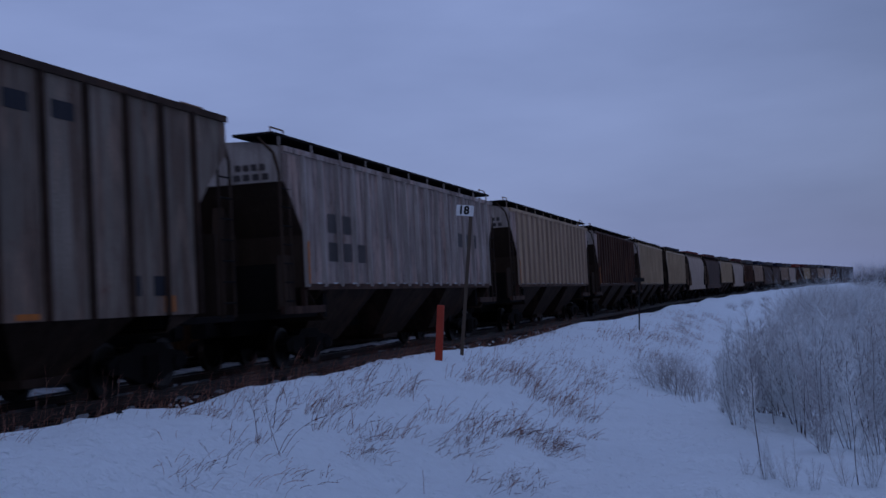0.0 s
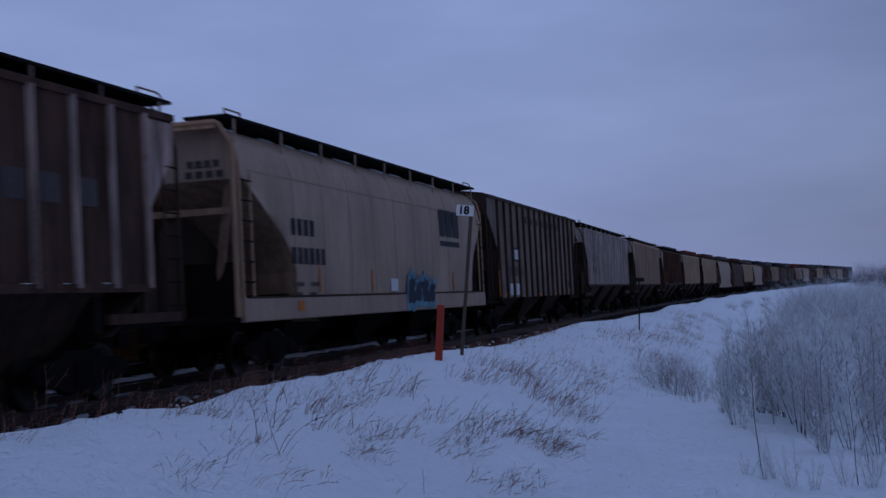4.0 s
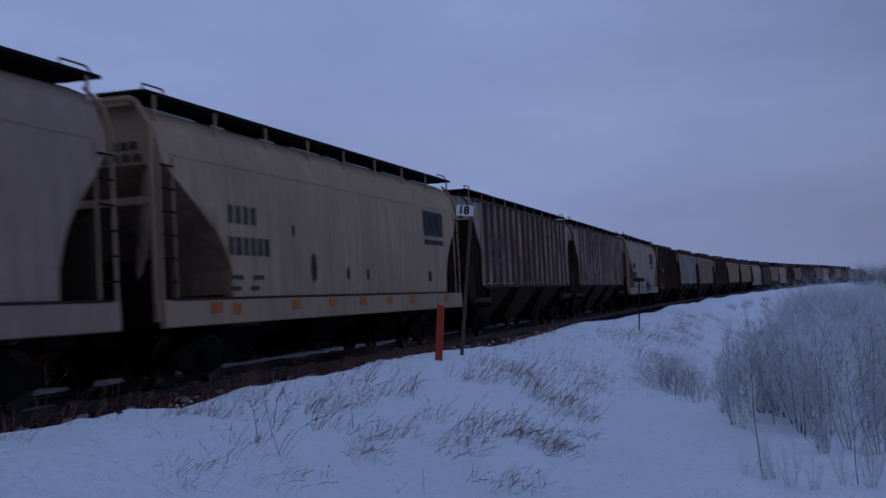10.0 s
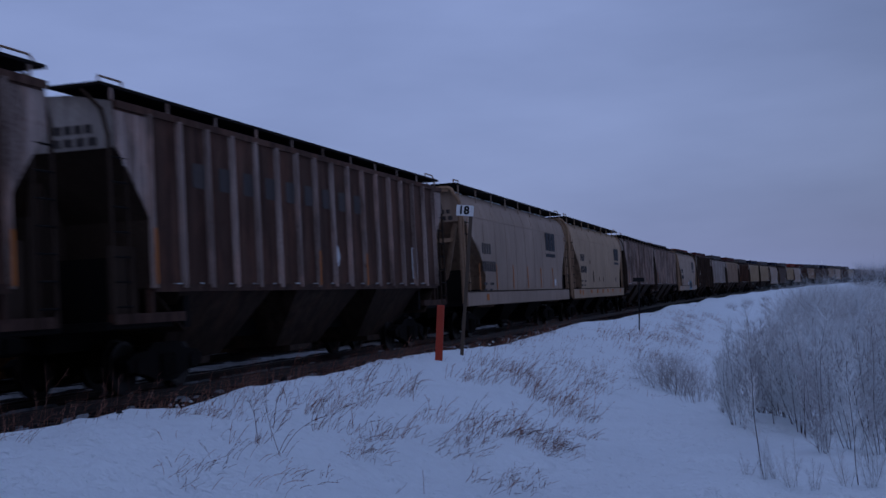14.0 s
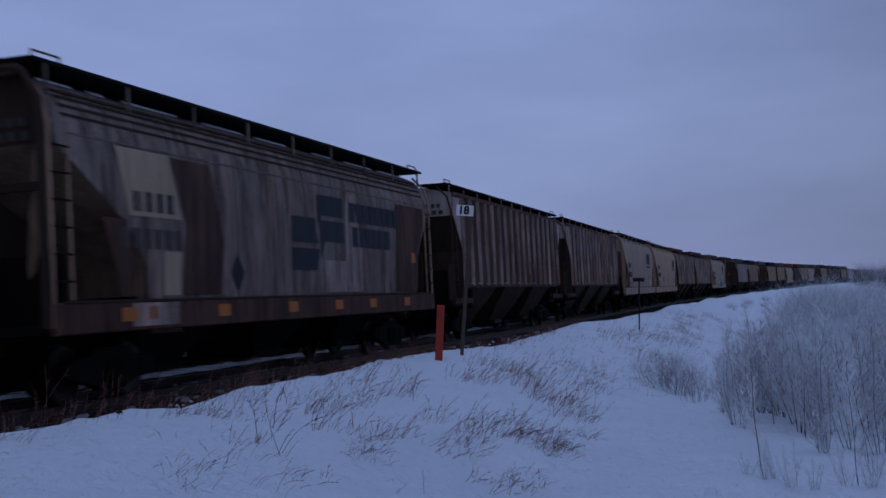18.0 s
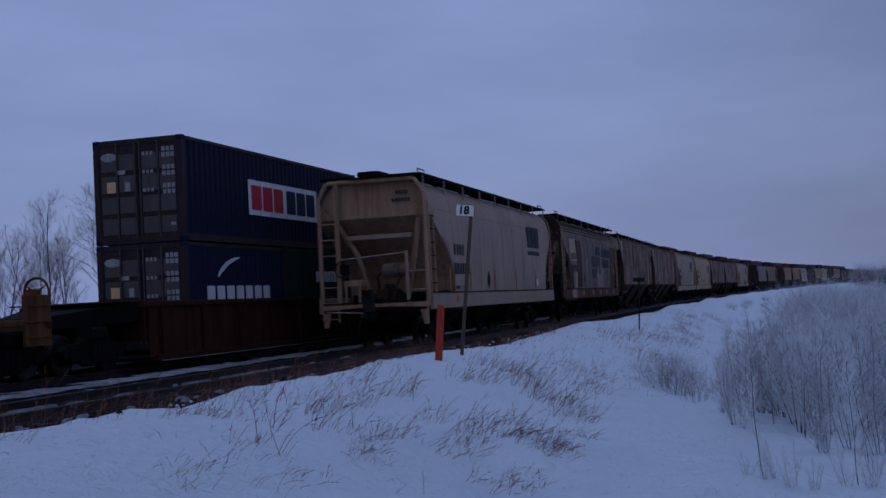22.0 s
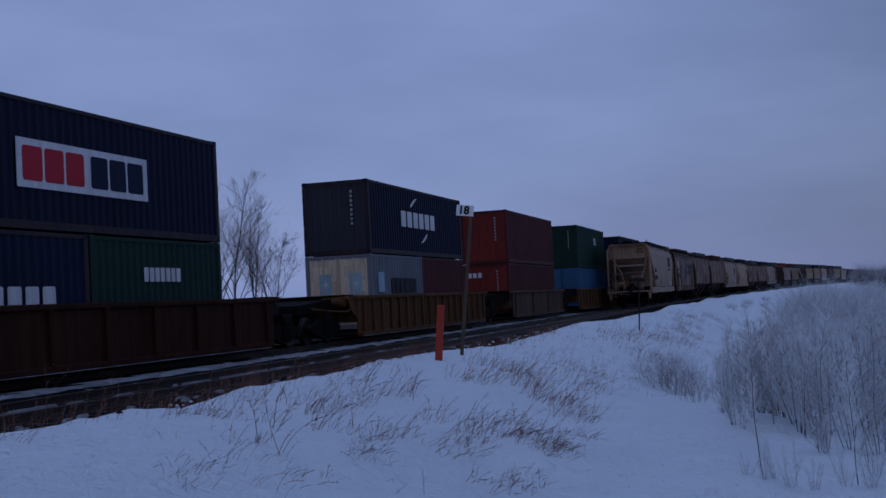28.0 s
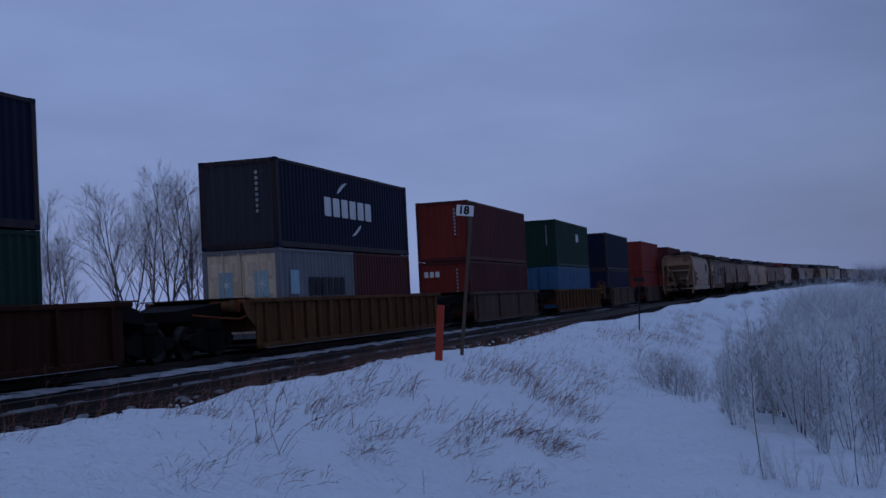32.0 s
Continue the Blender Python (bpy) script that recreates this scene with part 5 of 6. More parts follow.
# ---- the grain train: offsets of the leading end of each car from the train's tail ----
LEADS = [17.85, 38.3, 58.6, 77.7, 97.4, 116.4, 136.1, 155.0, 174.8, 193.5, 213.4, 233.6, 253.4, 273.0, 294.0, 314.5, 335, 354, 372.5, 391.5, 411, 430.5]
while LEADS[-1] < 600:
    LEADS.append(LEADS[-1] + 19.6)
KINDS = {
    0: ("tan hopper car with rounded sides and tubular end frame", "round", TAN_GREY, TAN_GREY, END_TAN, marks_last),
    1: ("grimy pale hopper car with dark stepped emblem and cream patches", "round", GRIMY, GRIME_BROWN, GRIME_BROWN, marks_emblem),
    2: ("rusty brown ribbed hopper car with faded lettering", "flat", BROWN, RIB_PALE, GRIME_BROWN, marks_faded),
    3: ("rusty brown ribbed hopper car with pale ribs and long faded lettering", "flat", BROWN, RIB_PALE, GRIME_BROWN, marks_long),
    4: ("greyed tan hopper car with rounded sides and dark emblem", "round", TAN_GREY, GRIME_BROWN, TAN_GREY, marks_seamed),
    5: ("cream tan hopper car with smooth rounded sides", "round", TAN, TAN, TAN, marks_smooth),
    6: ("dark rusty ribbed hopper car streaked with grime", "flat", BROWN_DARK, RIB_PALE, GRIME_BROWN, marks_rib),
    7: ("dark rusty ribbed hopper car with pale end panel", "flat", BROWN_DARK, RIB_PALE, GRIME_BROWN, marks_rib),
    8: ("tan hopper car with rounded sides and sprayed graffiti", "round", TAN_GREY, GRIME_BROWN, TAN_GREY, marks_sprayed),
    9: ("grey-green ribbed hopper car with rust streaks and white stencil panels", "low", GREY_GREEN, BAY_GREY, GRIME_BROWN, marks_spaced),
    10: ("dirty white ribbed hopper car streaked with rust", "flat", DIRTY_WHITE, RIB_WHITE, GRIME_BROWN, marks_rib),
}
FAR_KINDS = [("tan ribbed hopper car with soot-black ends", "flat", TAN, TAN_GREY, GRIME_BROWN),
             ("dark brown ribbed hopper car", "flat", BROWN_DARK, BROWN, GRIME_BROWN),
             ("cream ribbed hopper car", "flat", CREAM, CREAM, GRIME_BROWN),
             ("pale cream ribbed hopper car", "flat", CREAM, CREAM, GRIME_BROWN),
             ("greyed tan hopper car with rounded sides", "round", TAN_GREY, TAN_GREY, GRIME_BROWN),
             ("dark brown hopper car with rounded sides", "round", BROWN_DARK, BROWN_DARK, GRIME_BROWN)]
FAR_ORDER = [0, 1, 2, 3, 4, 5, 2, 4, 1, 0, 5, 5, 0, 4, 1, 2, 5, 0, 4, 1, 3, 5]
grain_cars = []
templates = {}
for i, lead in enumerate(LEADS):
    if i in KINDS:
        lb, st, bd, rb, en, mk = KINDS[i]
        car = hopper(lb, st, bd, rb, en, 17.9, True, mk, last=(i == 0))
    else:
        q = FAR_ORDER[(i - 11) % len(FAR_ORDER)]
        if q not in templates:
            lb, st, bd, rb, en = FAR_KINDS[q]
            templates[q] = car = hopper(lb, st, bd, rb, en, 17.9, i < 14)
        else:
            car = copy_thing(templates[q], Matrix())
    grain_cars.append((car, lead - 9.0))

# flashing marker on the tail coupler: a turning lens in a dark housing
marker = thing("tail_marker", "dark marker box with a red flashing lens on the coupler", "signal lamp")
part("housing", Kit().box(-0.1, 0.1, -0.14, 0.14, 0, 0.34, 0.03), BLACK_STEEL, marker)
part("bracket", Kit().box(-0.05, 0.3, -0.05, 0.05, -0.2, 0.02), SOOT, marker)
part("lamp_hood", Kit().tube((0, 0, 0.34), (0, 0, 0.37), 0.14, 0.14, 12).box(0.07, 0.13, -0.14, 0.14, 0.36, 0.58).box(-0.16, 0.1, 0.125, 0.14, 0.36, 0.58).box(-0.16, 0.1, -0.14, -0.125, 0.36, 0.58).tube((0, 0, 0.56), (0, 0, 0.58), 0.14, 0.14, 12).box(-0.03, 0.005, 0.097, 0.13, 0.36, 0.58).box(-0.03, 0.005, -0.13, -0.097, 0.36, 0.58), BLACK_STEEL, marker)
rotor = part("lens", Kit().add([(-0.04, -0.092, 0.378), (-0.04, 0.092, 0.378), (-0.04, 0.092, 0.552), (-0.04, -0.092, 0.552)], [(0, 3, 2, 1)]), LAMP_RED, marker, "red lens")
part("lens_back", Kit().box(-0.036, -0.01, -0.105, 0.105, 0.371, 0.559), BLACK_STEEL, rotor)


# ---- markings of the containers ----
def sign_panel_marks(box, a, w, h):
    y = -w - 0.006
    decal(box, "sign_panel", WHITE, [(-2.42, 2.5, 0.82, 1.78)], y, "white panel")
    for i in range(3):
        decal(box, "letter_block", LOGO_RED, [(-2.24 + 0.74 * i, -1.58 + 0.74 * i, 0.96, 1.64)], y - 0.008, "red lettering block")
        decal(box, "letter_block", DEEP_BLUE, [(0.16 + 0.74 * i, 0.82 + 0.74 * i, 0.96, 1.64)], y - 0.008, "navy lettering block")
    door_cards(box, a, w, h)


def door_cards(box, a, w, h):
    k = Kit()
    for z in (2.2, 1.75, 1.3):
        for j in range(3):
            k.box(-a - 0.004, -a + 0.002, -1.0 + 0.12 * j, -0.91 + 0.12 * j, z + 0.02, z + 0.13)
            k.box(-a - 0.004, -a + 0.002, -1.0 + 0.12 * j, -0.91 + 0.12 * j, z - 0.13, z - 0.02)
            k.box(-a - 0.004, -a + 0.002, -0.42 + 0.11 * j, -0.35 + 0.11 * j, z - 0.05, z + 0.04)
    k.box(-a - 0.004, -a + 0.002, 0.35, 0.6, 1.72, 1.82)
    k.box(-a - 0.004, -a + 0.002, 0.22, 0.36, 1.3, 1.52)
    k.box(-a - 0.004, -a + 0.002, -0.98, -0.85, 0.4, 0.47)
    tagged(part("door_stencil", k, FADED_WHITE, box, "white stencil bars"), kind="stuff")
    poly = [(0.78 + 0.24 * math.cos(0.785 * i), 2.16 + 0.11 * math.sin(0.785 * i)) for i in range(8)]
    part("door_emblem", Kit().prism([(-a - 0.008, y, z) for y, z in poly], [(-a - 0.002, y, z) for y, z in poly]), FADED_WHITE, box, "pale oval emblem")
    part("door_card", Kit().box(-a - 0.005, -a + 0.002, 0.62, 0.86, 1.28, 1.55), STICKER_TAN, box, "tan card")


def white_blocks(n, x0, wd, z0, z1, mat=WHITE, swoosh=None):
    def marks(box, a, w, h):
        for i in range(n):
            decal(box, "letter_block", mat, [(x0 + wd * i, x0 + wd * i + wd * 0.76, z0, z1)], -w - 0.006)
        if swoosh:
            for cx, cz, rx, rz, a0, a1 in swoosh:
                ts = [radians(a0 + (a1 - a0) * i / 6) for i in range(7)]
                fat = [0.06, 0.11, 0.13, 0.12, 0.1, 0.07, 0.02]
                outer = [(cx + rx * math.cos(t), cz + rz * math.sin(t)) for t in ts]
                inner = [(cx + (rx - f) * math.cos(t), cz + (rz - f) * math.sin(t)) for t, f in zip(ts, fat)]
                poly_decal(box, "swoosh", mat, [outer + inner[::-1]], -w - 0.006)
    return marks


def star_marks(box, a, w, h):
    decal(box, "emblem", STICKER, [(-a + 0.7, -a + 1.35, 1.25, 1.95)], -w - 0.006, "pale blue square emblem")
    decal(box, "lettering", INK, [(-0.9 + 0.52 * i, -0.5 + 0.52 * i, 1.2, 1.75) for i in range(6)], -w - 0.006, "dark block lettering shapes")
    for y in (-0.62, 0.5):
        part("door_card", Kit().box(-a - 0.006, -a + 0.002, y - 0.22, y + 0.22, 1.2, 1.95), STICKER, box, "pale blue square card")
        k = Kit()
        for i in range(7):
            t = 2 * math.pi * i / 7
            c, s = math.cos(t), math.sin(t)
            k.prism([(-a - 0.012, y - 0.02 * s, 1.58 + 0.02 * c), (-a - 0.012, y + 0.2 * c, 1.58 + 0.2 * s), (-a - 0.012, y + 0.02 * s, 1.58 - 0.02 * c)],
                    [(-a - 0.008, y - 0.02 * s, 1.58 + 0.02 * c), (-a - 0.008, y + 0.2 * c, 1.58 + 0.2 * s), (-a - 0.008, y + 0.02 * s, 1.58 - 0.02 * c)])
        part("door_star", k, WHITE, box, "white star")


def end_letter_marks(box, a, w, h):
    k = Kit()
    for i in range(3):
        k.box(-a - 0.006, -a + 0.06, 0.95 - 0.26 * i - 0.18, 0.95 - 0.26 * i, 1.9, 2.15)
    tagged(part("end_stencil", k, WHITE, box, "white lettering shapes"), kind="stuff")


def post_line(box, a, w, h):
    k = Kit()
    for i in range(8):
        k.box(-a - 0.006, -a + 0.06, -0.62, -0.55, h - 0.45 - 0.16 * i, h - 0.36 - 0.16 * i)
    tagged(part("end_stencil", k, FADED_WHITE, box, "upright line of white stencil bars"), kind="stuff")


def both(*fs):
    def marks(box, a, w, h):
        for f in fs:
            f(box, a, w, h)
    return marks


# ---- the container train: place of each stack from the first one ----
FLOOR = 0.325
L20 = 6.058
stacks = []
STARTS = [0.0, 23.76, 45.06, 66.5]


def stack(start, lower, upper, low_h=2.591):
    z = FLOOR
    for c, dx in lower:
        stacks.append((c, start + dx, z))
    if upper:
        stacks.append((upper, start + 6.096, z + low_h + 0.012))


stack(0, [(container("deep blue shipping container with white block lettering", DEEP_BLUE, L20, door=NAVY_GREY,
                     marks=both(white_blocks(7, -2.0, 0.56, 0.95, 1.5, WHITE, [(-0.1, 1.25, 1.5, 1.0, 150, 88)]), door_cards)), L20 / 2),
          (container("green shipping container with white lettering", GREEN, L20, marks=white_blocks(7, -0.85, 0.25, 1.6, 1.92)), 12.192 - L20 / 2)],
      container("navy shipping container with a white sign panel", NAVY, door=NAVY_GREY, marks=sign_panel_marks))
stack(STARTS[1], [(container("grey shipping container with cream doors", GREYBOX, L20, door=CREAMBOX, marks=star_marks), L20 / 2),
                  (container("maroon corrugated steel shipping container", MAROON, L20), 12.192 - L20 / 2)],
      container("navy shipping container with white lettering between two swooshes", NAVY, front=NAVY_FADE,
                marks=both(white_blocks(6, -2.45, 0.76, 1.08, 1.68, WHITE, [(-0.2, 1.38, 1.3, 0.88, 145, 98), (-0.2, 1.38, 1.3, 0.88, 325, 278)]), post_line)))
stack(STARTS[2], [(container("maroon shipping container with white end lettering", MAROON, front=RED, marks=both(end_letter_marks, post_line)), 6.096)],
      container("brick red steel shipping container", MAROON, high=2.72, front=RED, marks=post_line))
stack(STARTS[3], [(container("bright blue steel shipping container", BLUE, L20, door=BLUE), L20 / 2), (container("bright blue steel shipping container", BLUE, L20), 12.192 - L20 / 2)],
      container("green corrugated steel shipping container", GREEN, high=2.896, front=GREEN, marks=both(post_line, white_blocks(2, 1.0, 0.5, 1.7, 2.2))))
FAR_BOX = [(DEEP_BLUE, NAVY, "navy"), (RED, RED, "red"), (RED, MAROON, "dark red"), (NAVY, DEEP_BLUE, "deep blue"), (NAVY_GREY, NAVY_GREY, "grey-blue"), (MAROON, MAROON, "maroon"),
           (GREYBOX, NAVY_GREY, "pale grey")]
ORDER = [0, 1, 2, 4, 5, 4, 3, 4, 0, 4, 1, 5, 6, 4, 3, 6, 4, 6]
pos = STARTS[3]
far_starts = []
tmpl = {}
for i, q in enumerate(ORDER):
    pos += 21.45
    far_starts.append(pos)
    lo, up, word = FAR_BOX[q]
    if q not in tmpl:
        tmpl[q] = (container(word + " corrugated steel shipping container", lo), container(word + " corrugated steel shipping container", up, high=2.896))
        stack(pos, [(tmpl[q][0], 6.096)], tmpl[q][1])
    else:
        stack(pos, [(copy_thing(tmpl[q][0], Matrix()), 6.096)], copy_thing(tmpl[q][1], Matrix()))

wells = []
for k_, (st, mt, lb, rb) in enumerate([(-24.2, WELL_OCHRE, "empty ochre well car with handrails", 14), (0.0, WELL_BROWN, "dark brown well car with widely set side posts", 9),
                                       (STARTS[1], WELL_OCHRE, "rusty ochre well car with closely ribbed sides", 18),
                                       (STARTS[2], WELL_GREY, "grey-brown well car with plain sides", 4), (STARTS[3], WELL_OCHRE, "rusty ochre well car with ribbed sides", 14)]):
    wells.append((well_car(lb, mt, -0.8 if k_ == 3 else -2.4, 13.0 if k_ == 3 else 14.6, rb), st))
base_well = wells[3][0]
for st in far_starts:
    wells.append((copy_thing(base_well, Matrix()), st))


def shared_truck(label):
    t = thing("railway_truck", label, "railway truck", "trucks of the container train")
    f = part("side_frame", FRAME, SOOT, t)
    for dx in (-0.88, 0.88):
        for y in (-0.76, 0.76):
            w = part("wheel", WHEEL, WHEEL_STEEL, t, "", (dx, y, 0.42))
            if y > 0:
                w.rotation_euler = (0, 0, math.pi)
    part("bolster", Kit().box(-0.3, 0.3, -1.2, 1.2, 0.7, 0.98, 0.05), SOOT, t)
    return t


truck_a = shared_truck("black four-wheeled truck under the well car ends")
box_trucks = [(truck_a, -3.9)]
for x in [-6.9, 16.4, 19.6, 41.2, 61.0, 83.1, -28.2] + [st + 16.6 for st in far_starts]:
    box_trucks.append((copy_thing(truck_a, Matrix()), x))

# ---- posts by the line ----
def put(ob, p, lean_x=0.0, lean_y=0.0, turn=0.0):
    ob.matrix_world = pose(p.x, p.y, p.z, lean_x, lean_y, turn)
    return ob


post = thing("marker_post", "orange painted marker post standing in the snow", "post")
part("post", Kit().box(-0.055, 0.055, -0.04, 0.04, -0.4, 0.84, 0.01), POST_ORANGE, post)
put(post, Vector((-A + 5.47, 18.4, 0.37)), 0, 5.2, 12)

mile = thing("milepost", "weathered milepost with a white number plate, leaning", "milepost")
part("post", Kit().box(-0.03, 0.03, -0.05, 0.03, -0.4, 2.5, 0.012), POST_GREY, mile)
plate = part("plate", Kit().box(-0.25, 0.04, -0.075, -0.055, 2.35, 2.53), SIGN_WHITE, mile, "white rectangular plate")
txt = bpy.data.curves.new("number", "FONT")
txt.body, txt.size, txt.extrude, txt.align_x, txt.align_y = "18", 0.185, 0.003, "CENTER", "CENTER"
txt.offset = 0.007
txt_ob = new("number_source", txt)
txt_me = bpy.data.meshes.new_from_object(txt_ob.evaluated_get(bpy.context.evaluated_depsgraph_get()))
bpy.data.objects.remove(txt_ob)
txt_me.materials.append(SIGN_BLACK)
num = new("number", txt_me)
num.parent = plate
num.matrix_basis = pose(-0.125, -0.08, 2.44, 90, 0, 0)
put(mile, Vector((-A + 5.38, 20.1, 0.33)), 0, 6.7, 15)

far_sign = thing("small_sign", "thin dark sign post with a small board", "sign")
part("post", Kit().tube((0, 0, -0.4), (0, 0, 1.62), 0.022, 0.022, 8), BLACK_STEEL, far_sign)
part("board", Kit().box(-0.19, 0.16, -0.02, 0.02, 1.5, 1.62), BLACK_STEEL, far_sign)
put(far_sign, Vector((-A + 6.07, 39.0, 0.14)), 0, 3.0, 10)


# ---- plants ----
def limb(kit, p, d, length, r, rng, depth, spread, twig, droop=0.0, fork=3, least=0.0):
    """A limb that bends a little and forks."""
    segs = 3
    r = max(r, least)
    for i in range(segs):
        q = p + d * (length / segs)
        twig.tube(p, q, r, r * 0.8, 3) if depth == 0 else kit.tube(p, q, r, r * 0.8, 5 if r > 0.03 else 3)
        r *= 0.8
        p = q
        d = (d + Vector((rng.uniform(-1, 1), rng.uniform(-1, 1), rng.uniform(-0.6, 1) - droop)) * 0.14).normalized()
        if depth > 0 and i > 0:
            for _ in range(fork - 1 if i < segs - 1 else fork):
                a = d.orthogonal().normalized()
                a.rotate(Matrix.Rotation(rng.uniform(0, 6.28), 3, d))
                nd = (d + a * spread * rng.uniform(0.6, 1.3)).normalized()
                limb(kit, p, nd, length * rng.uniform(0.5, 0.72), r * 0.7, rng, depth - 1, spread, twig, droop, fork, least)


def bare_tree(label, p, high, seed, mat_twig):
    rng = random.Random(seed)
    tree = thing("bare_tree", label, "tree", "bare trees behind the tracks")
    trunk, twig = Kit(), Kit()
    foot, fork = Vector((0, 0, -0.3)), Vector((rng.uniform(-0.3, 0.3), rng.uniform(-0.3, 0.3), high * rng.uniform(0.12, 0.22)))
    trunk.tube(foot, fork, high * 0.0125, high * 0.0105, 7)
    leaders = rng.choice((1, 2, 2))
    turn = rng.uniform(0, 6.28)
    for k in range(leaders):
        a = turn + 6.28 * k / leaders
        tilt = rng.uniform(0.14, 0.34) if leaders > 1 else rng.uniform(0.0, 0.08)
        c, d, r, n = fork, Vector((math.cos(a) * tilt, math.sin(a) * tilt, 1)).normalized(), high * 0.0085, 10
        tall = (high - fork.z) * rng.uniform(0.82, 1.0)
        for i in range(n):
            q = c + d * (tall / n)
            trunk.tube(c, q, r, r * 0.87, 6)
            r, c = r * 0.86, q
            d = (d + Vector((rng.uniform(-1, 1), rng.uniform(-1, 1), 0.7)) * 0.07).normalized()
            for _ in range(3 if leaders == 1 else 2):
                b = rng.uniform(0, 6.28)
                side = rng.uniform(0.45, 0.95)
                nd = (d + Vector((math.cos(b) * side, math.sin(b) * side, 0.25))).normalized()
                limb(trunk, c, nd, high * rng.uniform(0.17, 0.33) * (1.08 - 0.08 * i), max(r * 0.5, 0.014), rng, 2, 0.55, twig, -0.2, 3, 0.0075)
    part("trunk", trunk.plain("trunk", BARK), BARK, tree, "grey bark")
    tagged(part("crown", twig.plain("crown", mat_twig), mat_twig, tree, "fine frosted twigs"), kind="stuff")
    tree.matrix_world = pose(p.x, p.y, p.z)
    return tree


def plain(self, name, material):
    return raw_mesh(name, self.v, self.f, material)


Kit.plain = plain


def shrub(label, high, wide, seed, mat_stem, mat_twig, stems=40, name="frosted_shrub", spread=0.9, reach=(0.35, 0.6), thick=(0.0042, 0.0068)):
    """A bush of many forked stems, scaled to the given height."""
    rng = random.Random(seed)
    s = thing(name, label, "shrub", "frosted shrubs in the ditch")
    stem, twig = Kit(), Kit()
    for i in range(stems):
        a, q = rng.uniform(0, 6.28), wide * math.sqrt(rng.random())
        b = Vector((math.cos(a) * q * 0.6, math.sin(a) * q * 0.6, -0.1))
        d = Vector((math.cos(a) * 0.5 * q / wide, math.sin(a) * 0.5 * q / wide, 1)).normalized()
        limb(stem, b, d, high * rng.uniform(*reach), rng.uniform(*thick), rng, 2, spread, twig, 0.0, 3)
    top = max(v[2] for v in twig.v)
    for kit in (stem, twig):
        kit.v = [(x * high / top, y * high / top, z * high / top) for x, y, z in kit.v]
    tagged(part("stem_tangle", stem.plain("stem_tangle", mat_stem), mat_stem, s, "brown stems"), kind="stuff")
    tagged(part("frosted_twig", twig.plain("frosted_twig", mat_twig), mat_twig, s, "twigs white with hoar frost"), kind="stuff")
    return s


# (bearing, distance, height) of the bare trees beyond the far track
for i, (px, dist, hgt) in enumerate([(-0.362, 96, 10.2), (-0.334, 98, 10.6), (-0.324, 95, 12.0), (-0.309, 99, 10.0), (-0.268, 94, 12.6), (-0.257, 99, 13.6), (-0.241, 96, 13.2), (-0.224, 98, 13.9),
                                     (-0.208, 95, 12.8), (-0.196, 100, 11.0), (-0.183, 98, 13.2), (-0.171, 95, 12.6), (-0.158, 99, 11.4), (-0.143, 96, 9.0)]):
    side = Vector((math.cos(YAW), math.sin(YAW), 0))
    p = EYE + (Vector((-math.sin(YAW), math.cos(YAW), 0)) + side * px * 0.98) * dist
    bare_tree("bare grey-barked tree dusted with frost behind the tracks", Vector((p.x, p.y, -1.2)), hgt * 0.95, 40 + i, TREE_TWIG)

# frosted scrub: plants built once, then set about the ditch
def rimed_plant(label, name, seed, stems, fan, category="sapling", group="frosted saplings in the ditch", bare=3, rime_mat=FROST):
    """Upright dark stems a metre high, each set all along with short twigs thick with rime."""
    rng = random.Random(seed)
    s = thing(name, label, category, group)
    rime = Kit()
    for j in range(stems):
        a = rng.uniform(0, 6.28)
        tilt = fan * math.sqrt((j + 0.3) / stems)
        p = Vector((math.cos(a) * 0.09 * tilt, math.sin(a) * 0.09 * tilt, -0.06))
        d = Vector((math.cos(a) * tilt, math.sin(a) * tilt, 1)).normalized()
        n, tall = 13, rng.uniform(0.72, 1.0) if j else 1.06
        line, width, r = [p], [0.0046], 0.0046
        for i in range(n):
            p = p + d * (tall / n)
            r *= 0.91
            line.append(p)
            width.append(r)
            d = (d + Vector((rng.uniform(-1, 1), rng.uniform(-1, 1), 0.35)) * 0.085).normalized()
            if i < bare:
                continue
            for _ in range(3):
                b = rng.uniform(0, 6.28)
                e = (Vector((math.cos(b), math.sin(b), rng.uniform(0.5, 1.3))) + d * 0.3).normalized()
                q, long = p, rng.uniform(0.05, 0.21) * (1.25 - 0.07 * i)
                for seg in range(3):
                    o = q + e * (long / 3)
                    rime.tube(q, o, 0.0025, 0.0022, 3)
                    for _ in range(rng.randint(1, 2)):
                        g = (e + Vector((rng.uniform(-1, 1), rng.uniform(-1, 1), rng.uniform(-0.4, 1))) * 0.9).normalized()
                        rime.tube(o, o + g * rng.uniform(0.02, 0.075), 0.0023, 0.0015, 3)
                    q = o
                    e = (e + Vector((rng.uniform(-0.3, 0.3), rng.uniform(-0.3, 0.3), 0.12))).normalized()
        part("stem", Kit().strand(line, width, 4).plain("stem", TWIG_BARE), TWIG_BARE, s, "dark brown stem")
    tagged(part("frosted_twig", rime.plain("frosted_twig", rime_mat), rime_mat, s, "twigs white with hoar frost"), kind="stuff")
    return s


def scatter(made, places, seed):
    rng = random.Random(seed)
    for i, (l, y, size) in enumerate(places):
        b = made[i % len(made)]
        p = ground_at(l, y)
        m = pose(p.x, p.y, p.z - 0.03, 0, 0, rng.uniform(0, 360)) @ Matrix.Scale(size, 4)
        if i < len(made):
            b.matrix_world = m
        else:
            c = copy_thing(b, Matrix())
            c.matrix_basis = m


